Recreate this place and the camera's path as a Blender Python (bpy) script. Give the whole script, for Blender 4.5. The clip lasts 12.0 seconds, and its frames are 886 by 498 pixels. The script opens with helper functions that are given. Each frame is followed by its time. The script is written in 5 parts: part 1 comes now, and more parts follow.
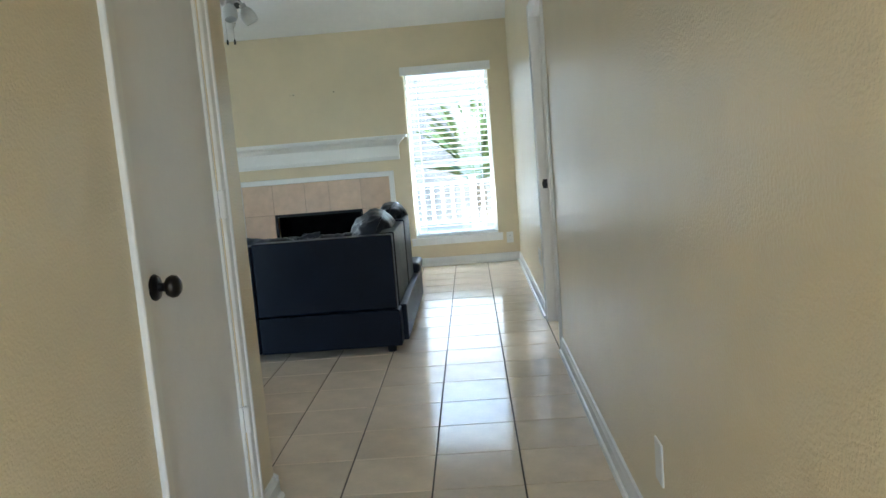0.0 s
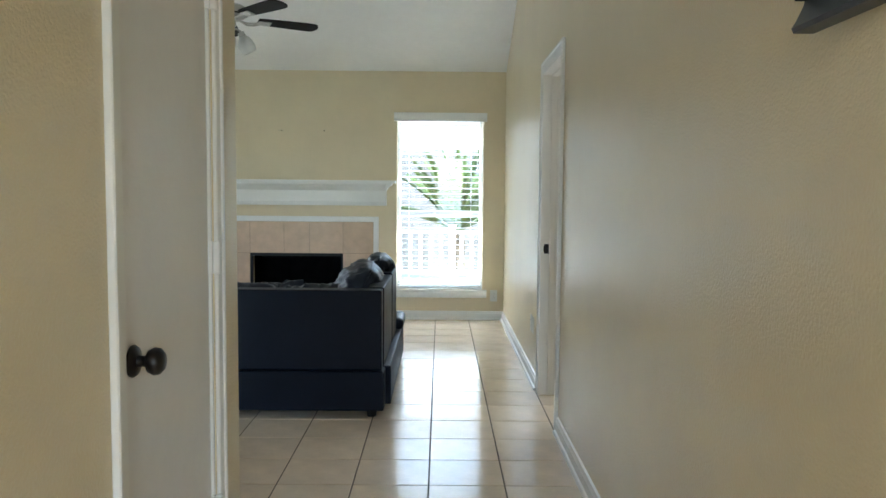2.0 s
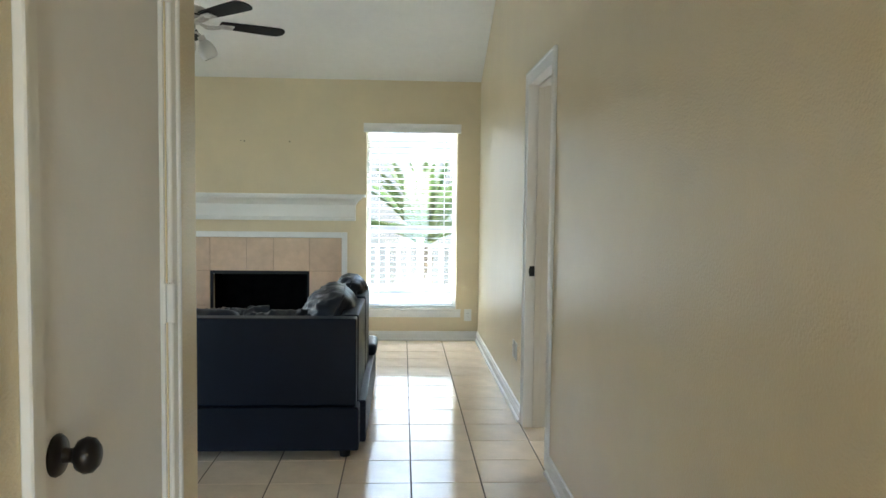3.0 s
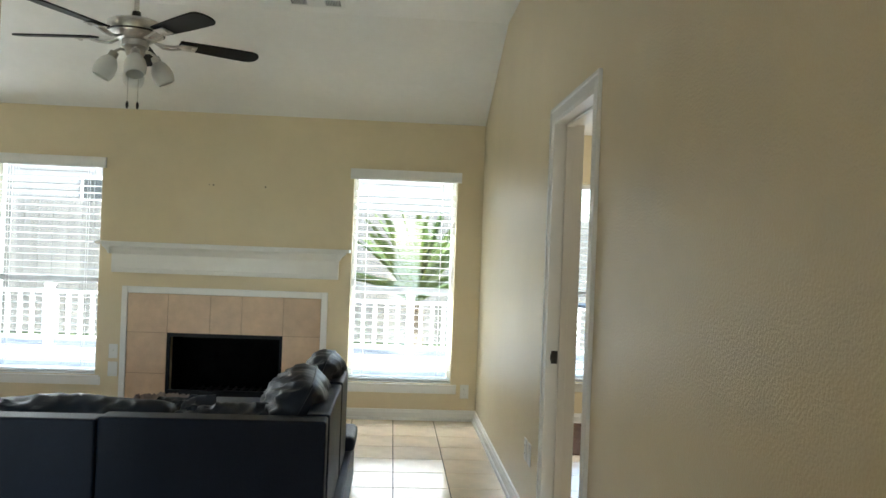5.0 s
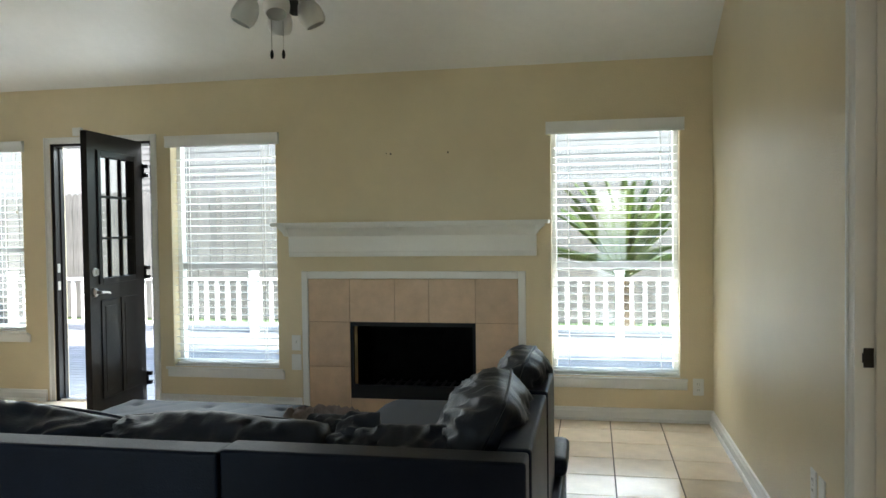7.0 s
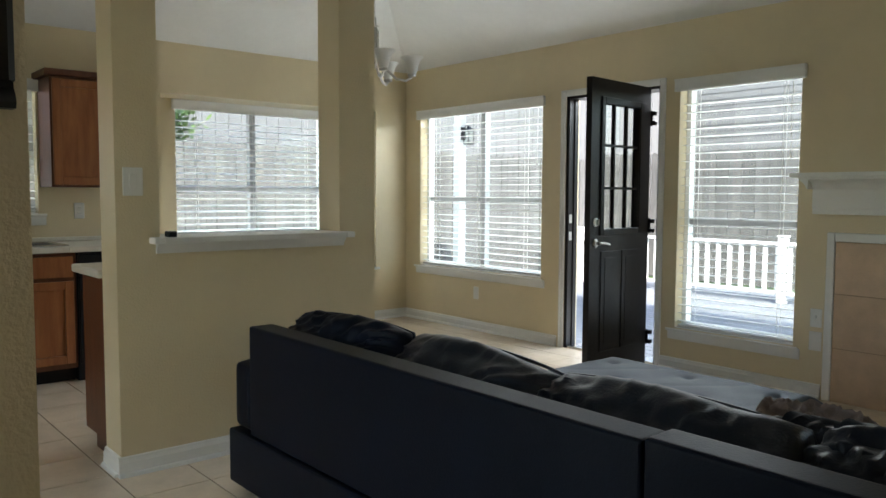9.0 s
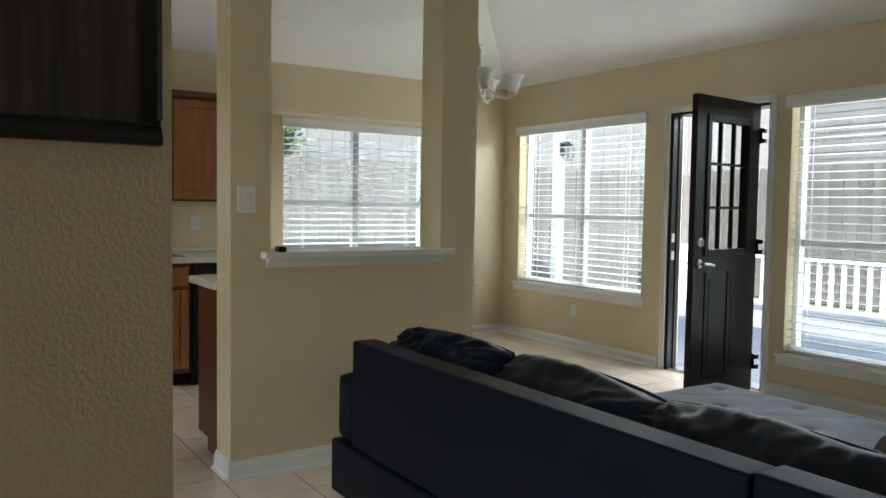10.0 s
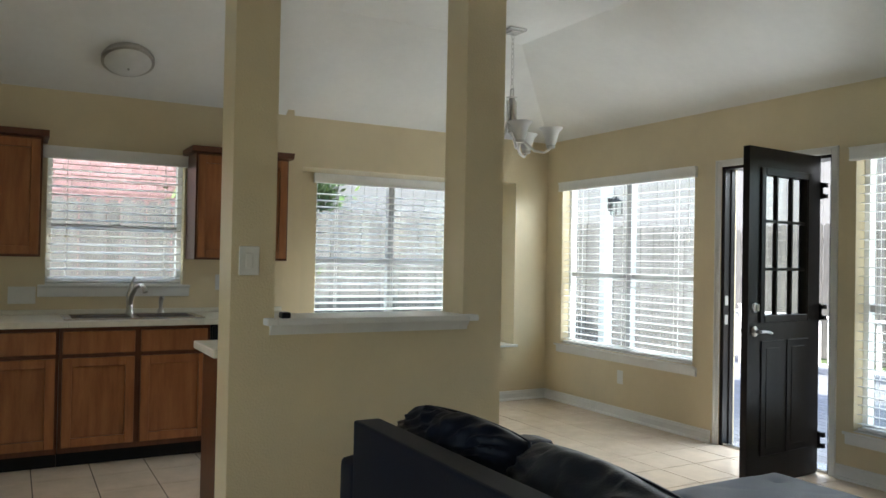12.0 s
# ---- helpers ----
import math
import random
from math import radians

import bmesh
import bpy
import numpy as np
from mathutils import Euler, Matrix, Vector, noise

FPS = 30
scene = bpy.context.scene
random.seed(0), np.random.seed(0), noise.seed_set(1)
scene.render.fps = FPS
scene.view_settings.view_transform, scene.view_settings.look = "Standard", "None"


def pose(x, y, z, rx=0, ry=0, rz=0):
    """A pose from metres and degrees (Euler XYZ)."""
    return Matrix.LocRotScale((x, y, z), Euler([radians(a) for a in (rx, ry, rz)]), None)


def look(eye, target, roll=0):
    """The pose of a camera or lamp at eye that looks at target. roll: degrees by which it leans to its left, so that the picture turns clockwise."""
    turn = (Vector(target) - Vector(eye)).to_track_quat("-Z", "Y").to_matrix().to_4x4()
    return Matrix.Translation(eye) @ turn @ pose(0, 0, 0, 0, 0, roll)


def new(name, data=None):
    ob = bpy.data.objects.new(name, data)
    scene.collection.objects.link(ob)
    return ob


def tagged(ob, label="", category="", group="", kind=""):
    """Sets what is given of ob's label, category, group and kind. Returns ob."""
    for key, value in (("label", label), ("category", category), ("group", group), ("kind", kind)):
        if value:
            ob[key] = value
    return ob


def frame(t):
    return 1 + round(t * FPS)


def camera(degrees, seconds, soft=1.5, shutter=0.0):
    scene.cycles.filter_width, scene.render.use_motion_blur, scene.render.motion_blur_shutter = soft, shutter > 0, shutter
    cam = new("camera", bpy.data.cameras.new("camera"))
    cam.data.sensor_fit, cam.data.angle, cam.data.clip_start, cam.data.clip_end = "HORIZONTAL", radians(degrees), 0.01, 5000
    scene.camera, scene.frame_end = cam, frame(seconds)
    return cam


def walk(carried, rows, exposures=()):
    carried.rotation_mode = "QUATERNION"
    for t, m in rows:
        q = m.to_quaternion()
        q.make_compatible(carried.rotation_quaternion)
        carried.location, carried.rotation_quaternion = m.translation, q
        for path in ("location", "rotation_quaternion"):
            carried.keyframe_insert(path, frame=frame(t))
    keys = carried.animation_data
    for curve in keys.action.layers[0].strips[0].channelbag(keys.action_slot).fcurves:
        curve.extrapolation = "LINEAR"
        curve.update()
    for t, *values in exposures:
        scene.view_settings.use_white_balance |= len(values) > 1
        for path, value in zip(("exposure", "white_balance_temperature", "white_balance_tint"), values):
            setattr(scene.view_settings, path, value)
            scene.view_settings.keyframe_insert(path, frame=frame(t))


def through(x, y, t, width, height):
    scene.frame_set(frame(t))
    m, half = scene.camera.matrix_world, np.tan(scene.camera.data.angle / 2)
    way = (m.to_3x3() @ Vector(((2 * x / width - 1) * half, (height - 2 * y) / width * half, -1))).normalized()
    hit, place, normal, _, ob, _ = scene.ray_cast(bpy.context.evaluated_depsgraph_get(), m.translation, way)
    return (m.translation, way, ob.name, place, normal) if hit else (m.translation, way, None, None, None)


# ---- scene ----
cam = camera(59.7, 12.0)
PATH = [
    (0, (0.336, 0.418, 1.222), (0.251, 2.399, 0.964), -4.6),
    (0.5, (0.227, 0.393, 1.236), (0.263, 2.371, 0.946), -4.0),
    (1, (0.227, 0.477, 1.204), (0.25, 2.457, 0.923), -1.9),
    (1.5, (0.183, 0.57, 1.25), (0.198, 2.562, 1.064), -0.8),
    (2, (0.156, 0.731, 1.286), (0.164, 2.725, 1.139), 0.5),
    (2.5, (0.079, 0.895, 1.34), (0.135, 2.888, 1.189), 0.7),
    (3, (0.062, 1.086, 1.336), (0.168, 3.08, 1.214), 0.7),
    (3.5, (0.07, 1.294, 1.377), (0.162, 3.291, 1.324), 1.5),
    (3.7, (0.073, 1.383, 1.395), (0.163, 3.381, 1.365), 1.7),
    (5.5, (0.043, 2.311, 1.399), (0.195, 4.305, 1.41), 1.8),
    (6, (0.014, 2.583, 1.386), (0.169, 4.577, 1.373), 0.4),
    (6.5, (0.025, 2.834, 1.348), (0.096, 4.832, 1.319), 0.0),
    (7, (0.006, 3.043, 1.346), (-0.375, 5.006, 1.291), -0.7),
    (7.2, (-0.027, 3.129, 1.342), (-0.564, 5.055, 1.287), -1.1),
    (8.8, (-0.018, 3.637, 1.257), (-1.458, 5.018, 1.12), 0.5),
    (9, (-0.062, 3.635, 1.253), (-1.581, 4.929, 1.112), 0.3),
    (9.5, (-0.023, 3.609, 1.273), (-1.692, 4.703, 1.136), 0.4),
    (10, (-0.053, 3.598, 1.281), (-1.721, 4.696, 1.171), 0.9),
    (10.5, (-0.042, 3.661, 1.269), (-1.663, 4.828, 1.167), 1.2),
    (11, (-0.08, 3.742, 1.264), (-1.691, 4.926, 1.187), 1.2),
    (11.5, (-0.208, 3.83, 1.303), (-1.856, 4.962, 1.266), 1.0),
    (12, (-0.239, 3.913, 1.323), (-1.985, 4.887, 1.35), 1.1),
]
EXPOSURES = [(0.0, 4.15, 5400, 5), (3.5, 4.22, 6000, 6), (5.5, 3.8, 6350, 6), (7.0, 3.5, 6350, 5), (9.0, 3.05, 6400, 7), (10.5, 3.1, 6400, 8), (12.0, 3.12, 6350, 8)]
walk(cam, [(t, look(eye, target, roll)) for t, eye, target, roll in PATH], EXPOSURES)
# ---- light and exposure ----
SUN_EL, SUN_AZ = 40.0, 125.0     # elevation; direction the light comes from, degrees clockwise from +y
world = bpy.data.worlds.new("sky")
scene.world = world
world.use_nodes = True
wn = world.node_tree.nodes
sky = wn.new("ShaderNodeTexSky")
sky.sky_type = "NISHITA"
sky.sun_disc = False
sky.sun_elevation, sky.sun_rotation = radians(SUN_EL), radians(SUN_AZ)
sky.dust_density = 2.0
wn["Background"].inputs[1].default_value = 0.11
world.node_tree.links.new(sky.outputs[0], wn["Background"].inputs[0])
sun_data = bpy.data.lights.new("sun", "SUN")
sun_data.energy, sun_data.angle, sun_data.color = 2.0, radians(0.5), (1.0, 0.95, 0.86)
sun = new("sun", sun_data)
sun_dir = Vector((math.sin(radians(SUN_AZ)) * math.cos(radians(SUN_EL)), math.cos(radians(SUN_AZ)) * math.cos(radians(SUN_EL)), math.sin(radians(SUN_EL))))
sun.matrix_world = look(sun_dir * 30, (0, 0, 0))


def fill_lamp(name, m, w, h, watts, color=(0.56, 0.80, 1.0)):
    """An added area lamp that stands in for daylight."""
    d = bpy.data.lights.new(name, "AREA")
    d.shape, d.size, d.size_y, d.energy, d.color = "RECTANGLE", w, h, watts, color
    ob = new(name, d)
    ob.matrix_world = m
    return ob


# unseen fill lamps added behind the walk, in the kitchen and side room
fill_lamp("hall_fill_lamp", look((0.38, -1.62, 1.175), (-0.465, 2.0, 1.25)), 0.55, 1.7, 1.5, (0.86, 0.93, 1.0))
fill_lamp("kitchen_fill_lamp", look((-2.45, 2.18, 1.10), (-2.45, 6.0, 1.10)), 1.7, 1.9, 0.6)
fill_lamp("side_room_fill_lamp", look((3.535, 7.30, 1.35), (-1.2, 3.5, 1.2)), 1.3, 1.3, 5.5, (0.92, 0.96, 1.0))
# added fill lamps below the windows, facing up, for bounce off deck and ground
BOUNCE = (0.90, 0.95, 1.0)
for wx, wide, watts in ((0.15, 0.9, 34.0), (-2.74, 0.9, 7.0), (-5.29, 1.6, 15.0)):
    fill_lamp("window_fill_lamp", pose(wx, 9.55, -0.17, 180), wide, 1.6, watts, BOUNCE)
# hidden fill lamps added under the milky cover, aimed at dining windows and open door
fill_lamp("patio_cover_fill_lamp", look((-4.75, 9.75, 2.40), (-4.75, 8.0, 0.6)), 3.0, 0.5, 20.0, BOUNCE)
fill_lamp("patio_cover_fill_lamp", look((-2.74, 9.75, 2.40), (-2.74, 8.0, 0.6)), 1.0, 0.5, 2.5, BOUNCE)
# two more upward fill lamps, added outside the recess and kitchen windows
fill_lamp("window_fill_lamp", pose(-7.55, 7.11, 0.22, 180), 1.2, 1.7, 22.0, BOUNCE)
fill_lamp("window_fill_lamp", pose(-7.0, 4.59, 0.62, 180), 1.0, 0.9, 7.0, BOUNCE)

# ---- materials ----
def material(name, color, rough=0.5, metal=0.0, vary=0.06, scale=6.0, bump=0.0, bump_scale=60.0, color2=None, fine=0.0, coat=0.0, stretch=(1, 1, 1), piece=0.0, spec=0.5, rough_vary=0.0, trans=0.0):
    """Procedural surface: broad mottling, fine grain, relief, and a small change from piece to piece."""
    m = bpy.data.materials.new(name)
    m.use_nodes = True
    nt = m.node_tree
    n, l = nt.nodes, nt.links
    b = n["Principled BSDF"]
    b.inputs["Roughness"].default_value = rough
    b.inputs["Metallic"].default_value = metal
    b.inputs["Specular IOR Level"].default_value = spec
    b.inputs["Coat Weight"].default_value = coat
    b.inputs["Coat Roughness"].default_value = 0.15
    b.inputs["Transmission Weight"].default_value = trans
    tc = n.new("ShaderNodeTexCoord")
    mp = n.new("ShaderNodeMapping")
    mp.inputs["Scale"].default_value = stretch
    l.new(tc.outputs["Object"], mp.inputs[0])
    nz = n.new("ShaderNodeTexNoise")
    nz.inputs["Scale"].default_value = scale
    nz.inputs["Detail"].default_value = 6
    nz.inputs["Roughness"].default_value = 0.6
    l.new(mp.outputs[0], nz.inputs["Vector"])
    ramp = n.new("ShaderNodeValToRGB")
    c2 = color2 or tuple(min(1, c * (1 + 2 * vary)) for c in color)
    c1 = color if color2 else tuple(c * (1 - 2 * vary) for c in color)
    ramp.color_ramp.elements[0].color, ramp.color_ramp.elements[1].color = (*c1, 1), (*c2, 1)
    ramp.color_ramp.elements[0].position, ramp.color_ramp.elements[1].position = 0.3, 0.7
    l.new(nz.outputs["Fac"], ramp.inputs[0])
    out = ramp.outputs[0]
    if fine:
        nf = n.new("ShaderNodeTexNoise")
        nf.inputs["Scale"].default_value = scale * 14
        nf.inputs["Detail"].default_value = 3
        l.new(mp.outputs[0], nf.inputs["Vector"])
        hs = n.new("ShaderNodeHueSaturation")
        mr = n.new("ShaderNodeMapRange")
        mr.inputs[3].default_value, mr.inputs[4].default_value = 1 - fine, 1 + fine
        l.new(nf.outputs["Fac"], mr.inputs[0])
        l.new(mr.outputs[0], hs.inputs["Value"])
        l.new(out, hs.inputs["Color"])
        out = hs.outputs[0]
    if piece:
        oi = n.new("ShaderNodeObjectInfo")
        hs2 = n.new("ShaderNodeHueSaturation")
        mr2 = n.new("ShaderNodeMapRange")
        mr2.inputs[3].default_value, mr2.inputs[4].default_value = 1 - piece, 1 + piece
        l.new(oi.outputs["Random"], mr2.inputs[0])
        l.new(mr2.outputs[0], hs2.inputs["Value"])
        l.new(out, hs2.inputs["Color"])
        out = hs2.outputs[0]
    l.new(out, b.inputs["Base Color"])
    if rough_vary:
        mr3 = n.new("ShaderNodeMapRange")
        mr3.inputs[3].default_value, mr3.inputs[4].default_value = rough - rough_vary, rough + rough_vary
        l.new(nz.outputs["Fac"], mr3.inputs[0])
        l.new(mr3.outputs[0], b.inputs["Roughness"])
    if bump:
        nb = n.new("ShaderNodeTexNoise")
        nb.inputs["Scale"].default_value = bump_scale
        nb.inputs["Detail"].default_value = 3
        l.new(mp.outputs[0], nb.inputs["Vector"])
        bp = n.new("ShaderNodeBump")
        bp.inputs["Strength"].default_value = bump
        bp.inputs["Distance"].default_value = 0.01
        l.new(nb.outputs["Fac"], bp.inputs["Height"])
        l.new(bp.outputs[0], b.inputs["Normal"])
    return m


def lit_material(name, color, strength):
    m = bpy.data.materials.new(name)
    m.use_nodes = True
    b = m.node_tree.nodes["Principled BSDF"]
    b.inputs["Emission Color"].default_value = (*color, 1)
    b.inputs["Emission Strength"].default_value = strength
    return m


def glass_material():
    m = bpy.data.materials.new("window glass")
    m.use_nodes = True
    n, l = m.node_tree.nodes, m.node_tree.links
    n.remove(n["Principled BSDF"])
    tr, gl, mx = n.new("ShaderNodeBsdfTransparent"), n.new("ShaderNodeBsdfGlossy"), n.new("ShaderNodeMixShader")
    gl.inputs["Roughness"].default_value = 0.02
    tr.inputs[0].default_value = (0.93, 0.96, 0.95, 1)
    mx.inputs[0].default_value = 0.05
    l.new(tr.outputs[0], mx.inputs[1])
    l.new(gl.outputs[0], mx.inputs[2])
    l.new(mx.outputs[0], n["Material Output"].inputs[0])
    return m


M_WALL = material("cream wall paint", (0.71, 0.60, 0.395), 0.30, vary=0.03, scale=1.3, bump=0.30, bump_scale=125, fine=0.02)
M_CEIL = material("white textured ceiling", (0.86, 0.85, 0.82), 0.8, vary=0.02, scale=1.5, bump=0.25, bump_scale=110, fine=0.03)
M_TRIM = material("white gloss trim", (0.80, 0.79, 0.76), 0.35, vary=0.02, scale=3, bump=0.05, bump_scale=40, fine=0.02)
M_DOORW = material("white painted door", (0.78, 0.76, 0.74), 0.42, vary=0.02, scale=2, bump=0.08, bump_scale=90, fine=0.02)
M_TILE = material("beige ceramic floor tile", (0.80, 0.67, 0.52), 0.13, vary=0.05, scale=5, bump=0.04, bump_scale=14, fine=0.05, piece=0.05, rough_vary=0.05)
M_GROUT = material("dark grey grout", (0.10, 0.082, 0.068), 0.9, vary=0.12, scale=20, bump=0.3, bump_scale=200)
M_BROWNSTRIP = material("brown floor strip", (0.10, 0.055, 0.04), 0.95, vary=0.12, scale=14, bump=0.6, bump_scale=260, fine=0.15)
M_FGROUT = material("tan grout", (0.36, 0.26, 0.175), 0.9, vary=0.08, scale=20, bump=0.2, bump_scale=200)
M_FTILE = material("tan fireplace tile", (0.60, 0.43, 0.29), 0.4, vary=0.05, scale=9, bump=0.05, bump_scale=60, fine=0.06, piece=0.04)
M_SOOT = material("sooty black firebox", (0.006, 0.006, 0.006), 0.95, spec=0.02, vary=0.2, scale=8, bump=0.3, bump_scale=40)
M_LEATHER = material("black bonded leather", (0.005, 0.007, 0.014), 0.44, spec=0.11, vary=0.12, scale=4, bump=0.10, bump_scale=170, fine=0.08, rough_vary=0.06)
M_LEATHER2 = material("dark grey leather cushion", (0.007, 0.010, 0.017), 0.40, spec=0.28, vary=0.15, scale=5, bump=0.14, bump_scale=120, fine=0.1, rough_vary=0.08)
M_OTTO = material("grey leather ottoman", (0.040, 0.052, 0.075), 0.5, spec=0.25, vary=0.08, scale=4, bump=0.10, bump_scale=150, fine=0.06)
M_FABRIC = material("taupe fabric pillow", (0.23, 0.18, 0.16), 0.9, vary=0.1, scale=12, bump=0.5, bump_scale=260, fine=0.12)
M_BLACK = material("black plastic", (0.008, 0.008, 0.009), 0.45, spec=0.25, vary=0.1, scale=6)
M_BRONZE = material("oil rubbed bronze", (0.016, 0.014, 0.013), 0.35, metal=0.6, vary=0.15, scale=12)
M_PLATE = material("white plastic plate", (0.78, 0.77, 0.73), 0.35, vary=0.01, scale=5)
# shade inside slots, holes and the vent duct, put into the colour
M_DARK = material("dark slot", (0.03, 0.03, 0.03), 0.7)
M_NICKEL = material("brushed nickel", (0.55, 0.53, 0.50), 0.28, metal=1.0, vary=0.05, scale=30, stretch=(1, 1, 8))
M_STEEL = material("stainless steel", (0.62, 0.62, 0.62), 0.25, metal=1.0, vary=0.04, scale=20, stretch=(6, 1, 1))
M_BLADE = material("black stained fan blade", (0.006, 0.005, 0.005), 0.5, spec=0.12, vary=0.25, scale=10, stretch=(1, 6, 6), fine=0.1)
M_FROST = material("frosted white glass", (0.82, 0.81, 0.78), 0.45, vary=0.03, scale=8, trans=0.25)
M_SLAT = material("white faux wood slat", (0.82, 0.81, 0.78), 0.45, vary=0.015, scale=4, fine=0.02, trans=0.0)
M_VINYL = material("white vinyl window frame", (0.74, 0.74, 0.72), 0.4, vary=0.02, scale=5)
M_FRAMEG = material("grey aluminium sash", (0.38, 0.38, 0.38), 0.45, metal=0.3, vary=0.05, scale=10)
M_DOORB = material("dark brown painted door", (0.012, 0.009, 0.008), 0.33, spec=0.25, vary=0.15, scale=3, bump=0.1, bump_scale=60, stretch=(4, 4, 0.6), fine=0.06)
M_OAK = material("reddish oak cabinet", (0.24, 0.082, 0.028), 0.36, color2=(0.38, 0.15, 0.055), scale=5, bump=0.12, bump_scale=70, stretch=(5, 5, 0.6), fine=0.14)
# on cabinet bodies this colour also holds the shade between the doors
M_OAKD = material("dark oak and gap shade", (0.085, 0.028, 0.012), 0.4, color2=(0.14, 0.048, 0.02), scale=5, bump=0.1, bump_scale=60, stretch=(5, 5, 0.6), fine=0.12)
M_COUNTER = material("cream laminate counter", (0.74, 0.70, 0.60), 0.35, vary=0.03, scale=30, fine=0.05)
M_FRAME = material("black wooden picture frame", (0.013, 0.013, 0.014), 0.35, vary=0.2, scale=10, stretch=(1, 1, 5))
M_CANVAS = material("dark streaked print", (0.010, 0.012, 0.016), 0.35, color2=(0.075, 0.062, 0.055), scale=5, stretch=(14, 14, 0.7), fine=0.2)
M_CANVAS2 = material("dark green print", (0.015, 0.035, 0.025), 0.3, color2=(0.05, 0.10, 0.07), scale=9)
M_GLASS = glass_material()
M_DECK = material("weathered grey deck board", (0.17, 0.175, 0.19), 0.75, vary=0.12, scale=5, stretch=(0.5, 8, 8), bump=0.3, bump_scale=40, fine=0.12, piece=0.12)
M_WHITEWOOD = material("white painted porch wood", (0.62, 0.62, 0.62), 0.5, vary=0.03, scale=4, fine=0.03)
M_FENCE = material("weathered cedar fence board", (0.09, 0.087, 0.087), 0.85, vary=0.18, scale=4, stretch=(6, 6, 0.5), bump=0.4, bump_scale=40, fine=0.2, piece=0.18)
M_GRASS = material("lawn grass ground", (0.05, 0.075, 0.03), 0.9, color2=(0.085, 0.125, 0.045), scale=2.5, bump=0.8, bump_scale=60, fine=0.3)
M_BLADEG = material("grass blades", (0.06, 0.11, 0.03), 0.7, color2=(0.11, 0.18, 0.05), scale=3)
M_TRUNK = material("shaggy palm trunk", (0.10, 0.075, 0.05), 0.9, vary=0.3, scale=20, bump=0.8, bump_scale=40)
M_BRICK = material("red brick", (0.20, 0.115, 0.122), 0.85, vary=0.15, scale=8, bump=0.4, bump_scale=60, fine=0.15, piece=0.18)
M_MORTAR = material("pale mortar", (0.45, 0.40, 0.36), 0.9, vary=0.08, scale=20, bump=0.3, bump_scale=90)
M_ROOF = material("grey roof shingle", (0.12, 0.115, 0.11), 0.9, vary=0.2, scale=6, bump=0.5, bump_scale=60, fine=0.2)
M_BARK = material("grey brown bark", (0.13, 0.10, 0.075), 0.9, vary=0.25, scale=10, bump=0.7, bump_scale=30)
M_LEAF = material("tree leaf green", (0.06, 0.11, 0.03), 0.6, color2=(0.12, 0.19, 0.05), scale=3)
M_SIDING = material("pale grey siding", (0.125, 0.125, 0.133), 0.7, vary=0.05, scale=3, fine=0.05, piece=0.04)
M_DARKGLASS = material("dark reflecting glass", (0.03, 0.035, 0.04), 0.05, vary=0.1, scale=2)
def leaf_material(name, dark, light, through):
    """Leaf surface that also lets sunlight glow through it."""
    m = material(name, dark, 0.45, color2=light, scale=2.5, fine=0.2, piece=0.25)
    n, l = m.node_tree.nodes, m.node_tree.links
    tl, mx = n.new("ShaderNodeBsdfTranslucent"), n.new("ShaderNodeMixShader")
    tl.inputs[0].default_value = (*through, 1)
    mx.inputs[0].default_value = 0.4
    l.new(n["Principled BSDF"].outputs[0], mx.inputs[1])
    l.new(tl.outputs[0], mx.inputs[2])
    l.new(mx.outputs[0], n["Material Output"].inputs[0])
    return m


M_PALM = leaf_material("sago palm leaf", (0.022, 0.045, 0.012), (0.08, 0.125, 0.02), (0.12, 0.17, 0.018))


def sheet_material():
    """Milky corrugated patio-cover plastic that lets daylight through."""
    m = bpy.data.materials.new("translucent corrugated plastic")
    m.use_nodes = True
    n, l = m.node_tree.nodes, m.node_tree.links
    b = n["Principled BSDF"]
    b.inputs["Base Color"].default_value = (0.75, 0.77, 0.76, 1)
    b.inputs["Roughness"].default_value = 0.5
    tl, mx = n.new("ShaderNodeBsdfTranslucent"), n.new("ShaderNodeMixShader")
    nz, rp = n.new("ShaderNodeTexNoise"), n.new("ShaderNodeValToRGB")
    nz.inputs["Scale"].default_value = 1.5
    rp.color_ramp.elements[0].color, rp.color_ramp.elements[1].color = (0.62, 0.65, 0.66, 1), (0.78, 0.80, 0.80, 1)
    l.new(nz.outputs["Fac"], rp.inputs[0])
    l.new(rp.outputs[0], tl.inputs[0])
    mx.inputs[0].default_value = 0.65
    l.new(b.outputs[0], mx.inputs[1])
    l.new(tl.outputs[0], mx.inputs[2])
    l.new(mx.outputs[0], n["Material Output"].inputs[0])
    return m


M_SHEET = sheet_material()
M_LANTERN = material("black iron lantern", (0.02, 0.02, 0.022), 0.5, metal=0.5)

# ---- building helpers ----
def box(bm, x0, x1, y0, y1, z0, z1, bevel=0.0, seg=1):
    """A box, its edges rounded by bevel."""
    vs = [bm.verts.new((x, y, z)) for x in (x0, x1) for y in (y0, y1) for z in (z0, z1)]
    idx = ((0, 1, 3, 2), (4, 6, 7, 5), (0, 4, 5, 1), (2, 3, 7, 6), (0, 2, 6, 4), (1, 5, 7, 3))
    fs = [bm.faces.new([vs[i] for i in f]) for f in idx]
    if bevel:
        es = list({e for f in fs for e in f.edges})
        bmesh.ops.bevel(bm, geom=es, offset=bevel, segments=seg, profile=0.6, affect="EDGES", clamp_overlap=True)
    return bm


def boxes(*specs):
    bm = bmesh.new()
    for s in specs:
        box(bm, *s)
    return bm


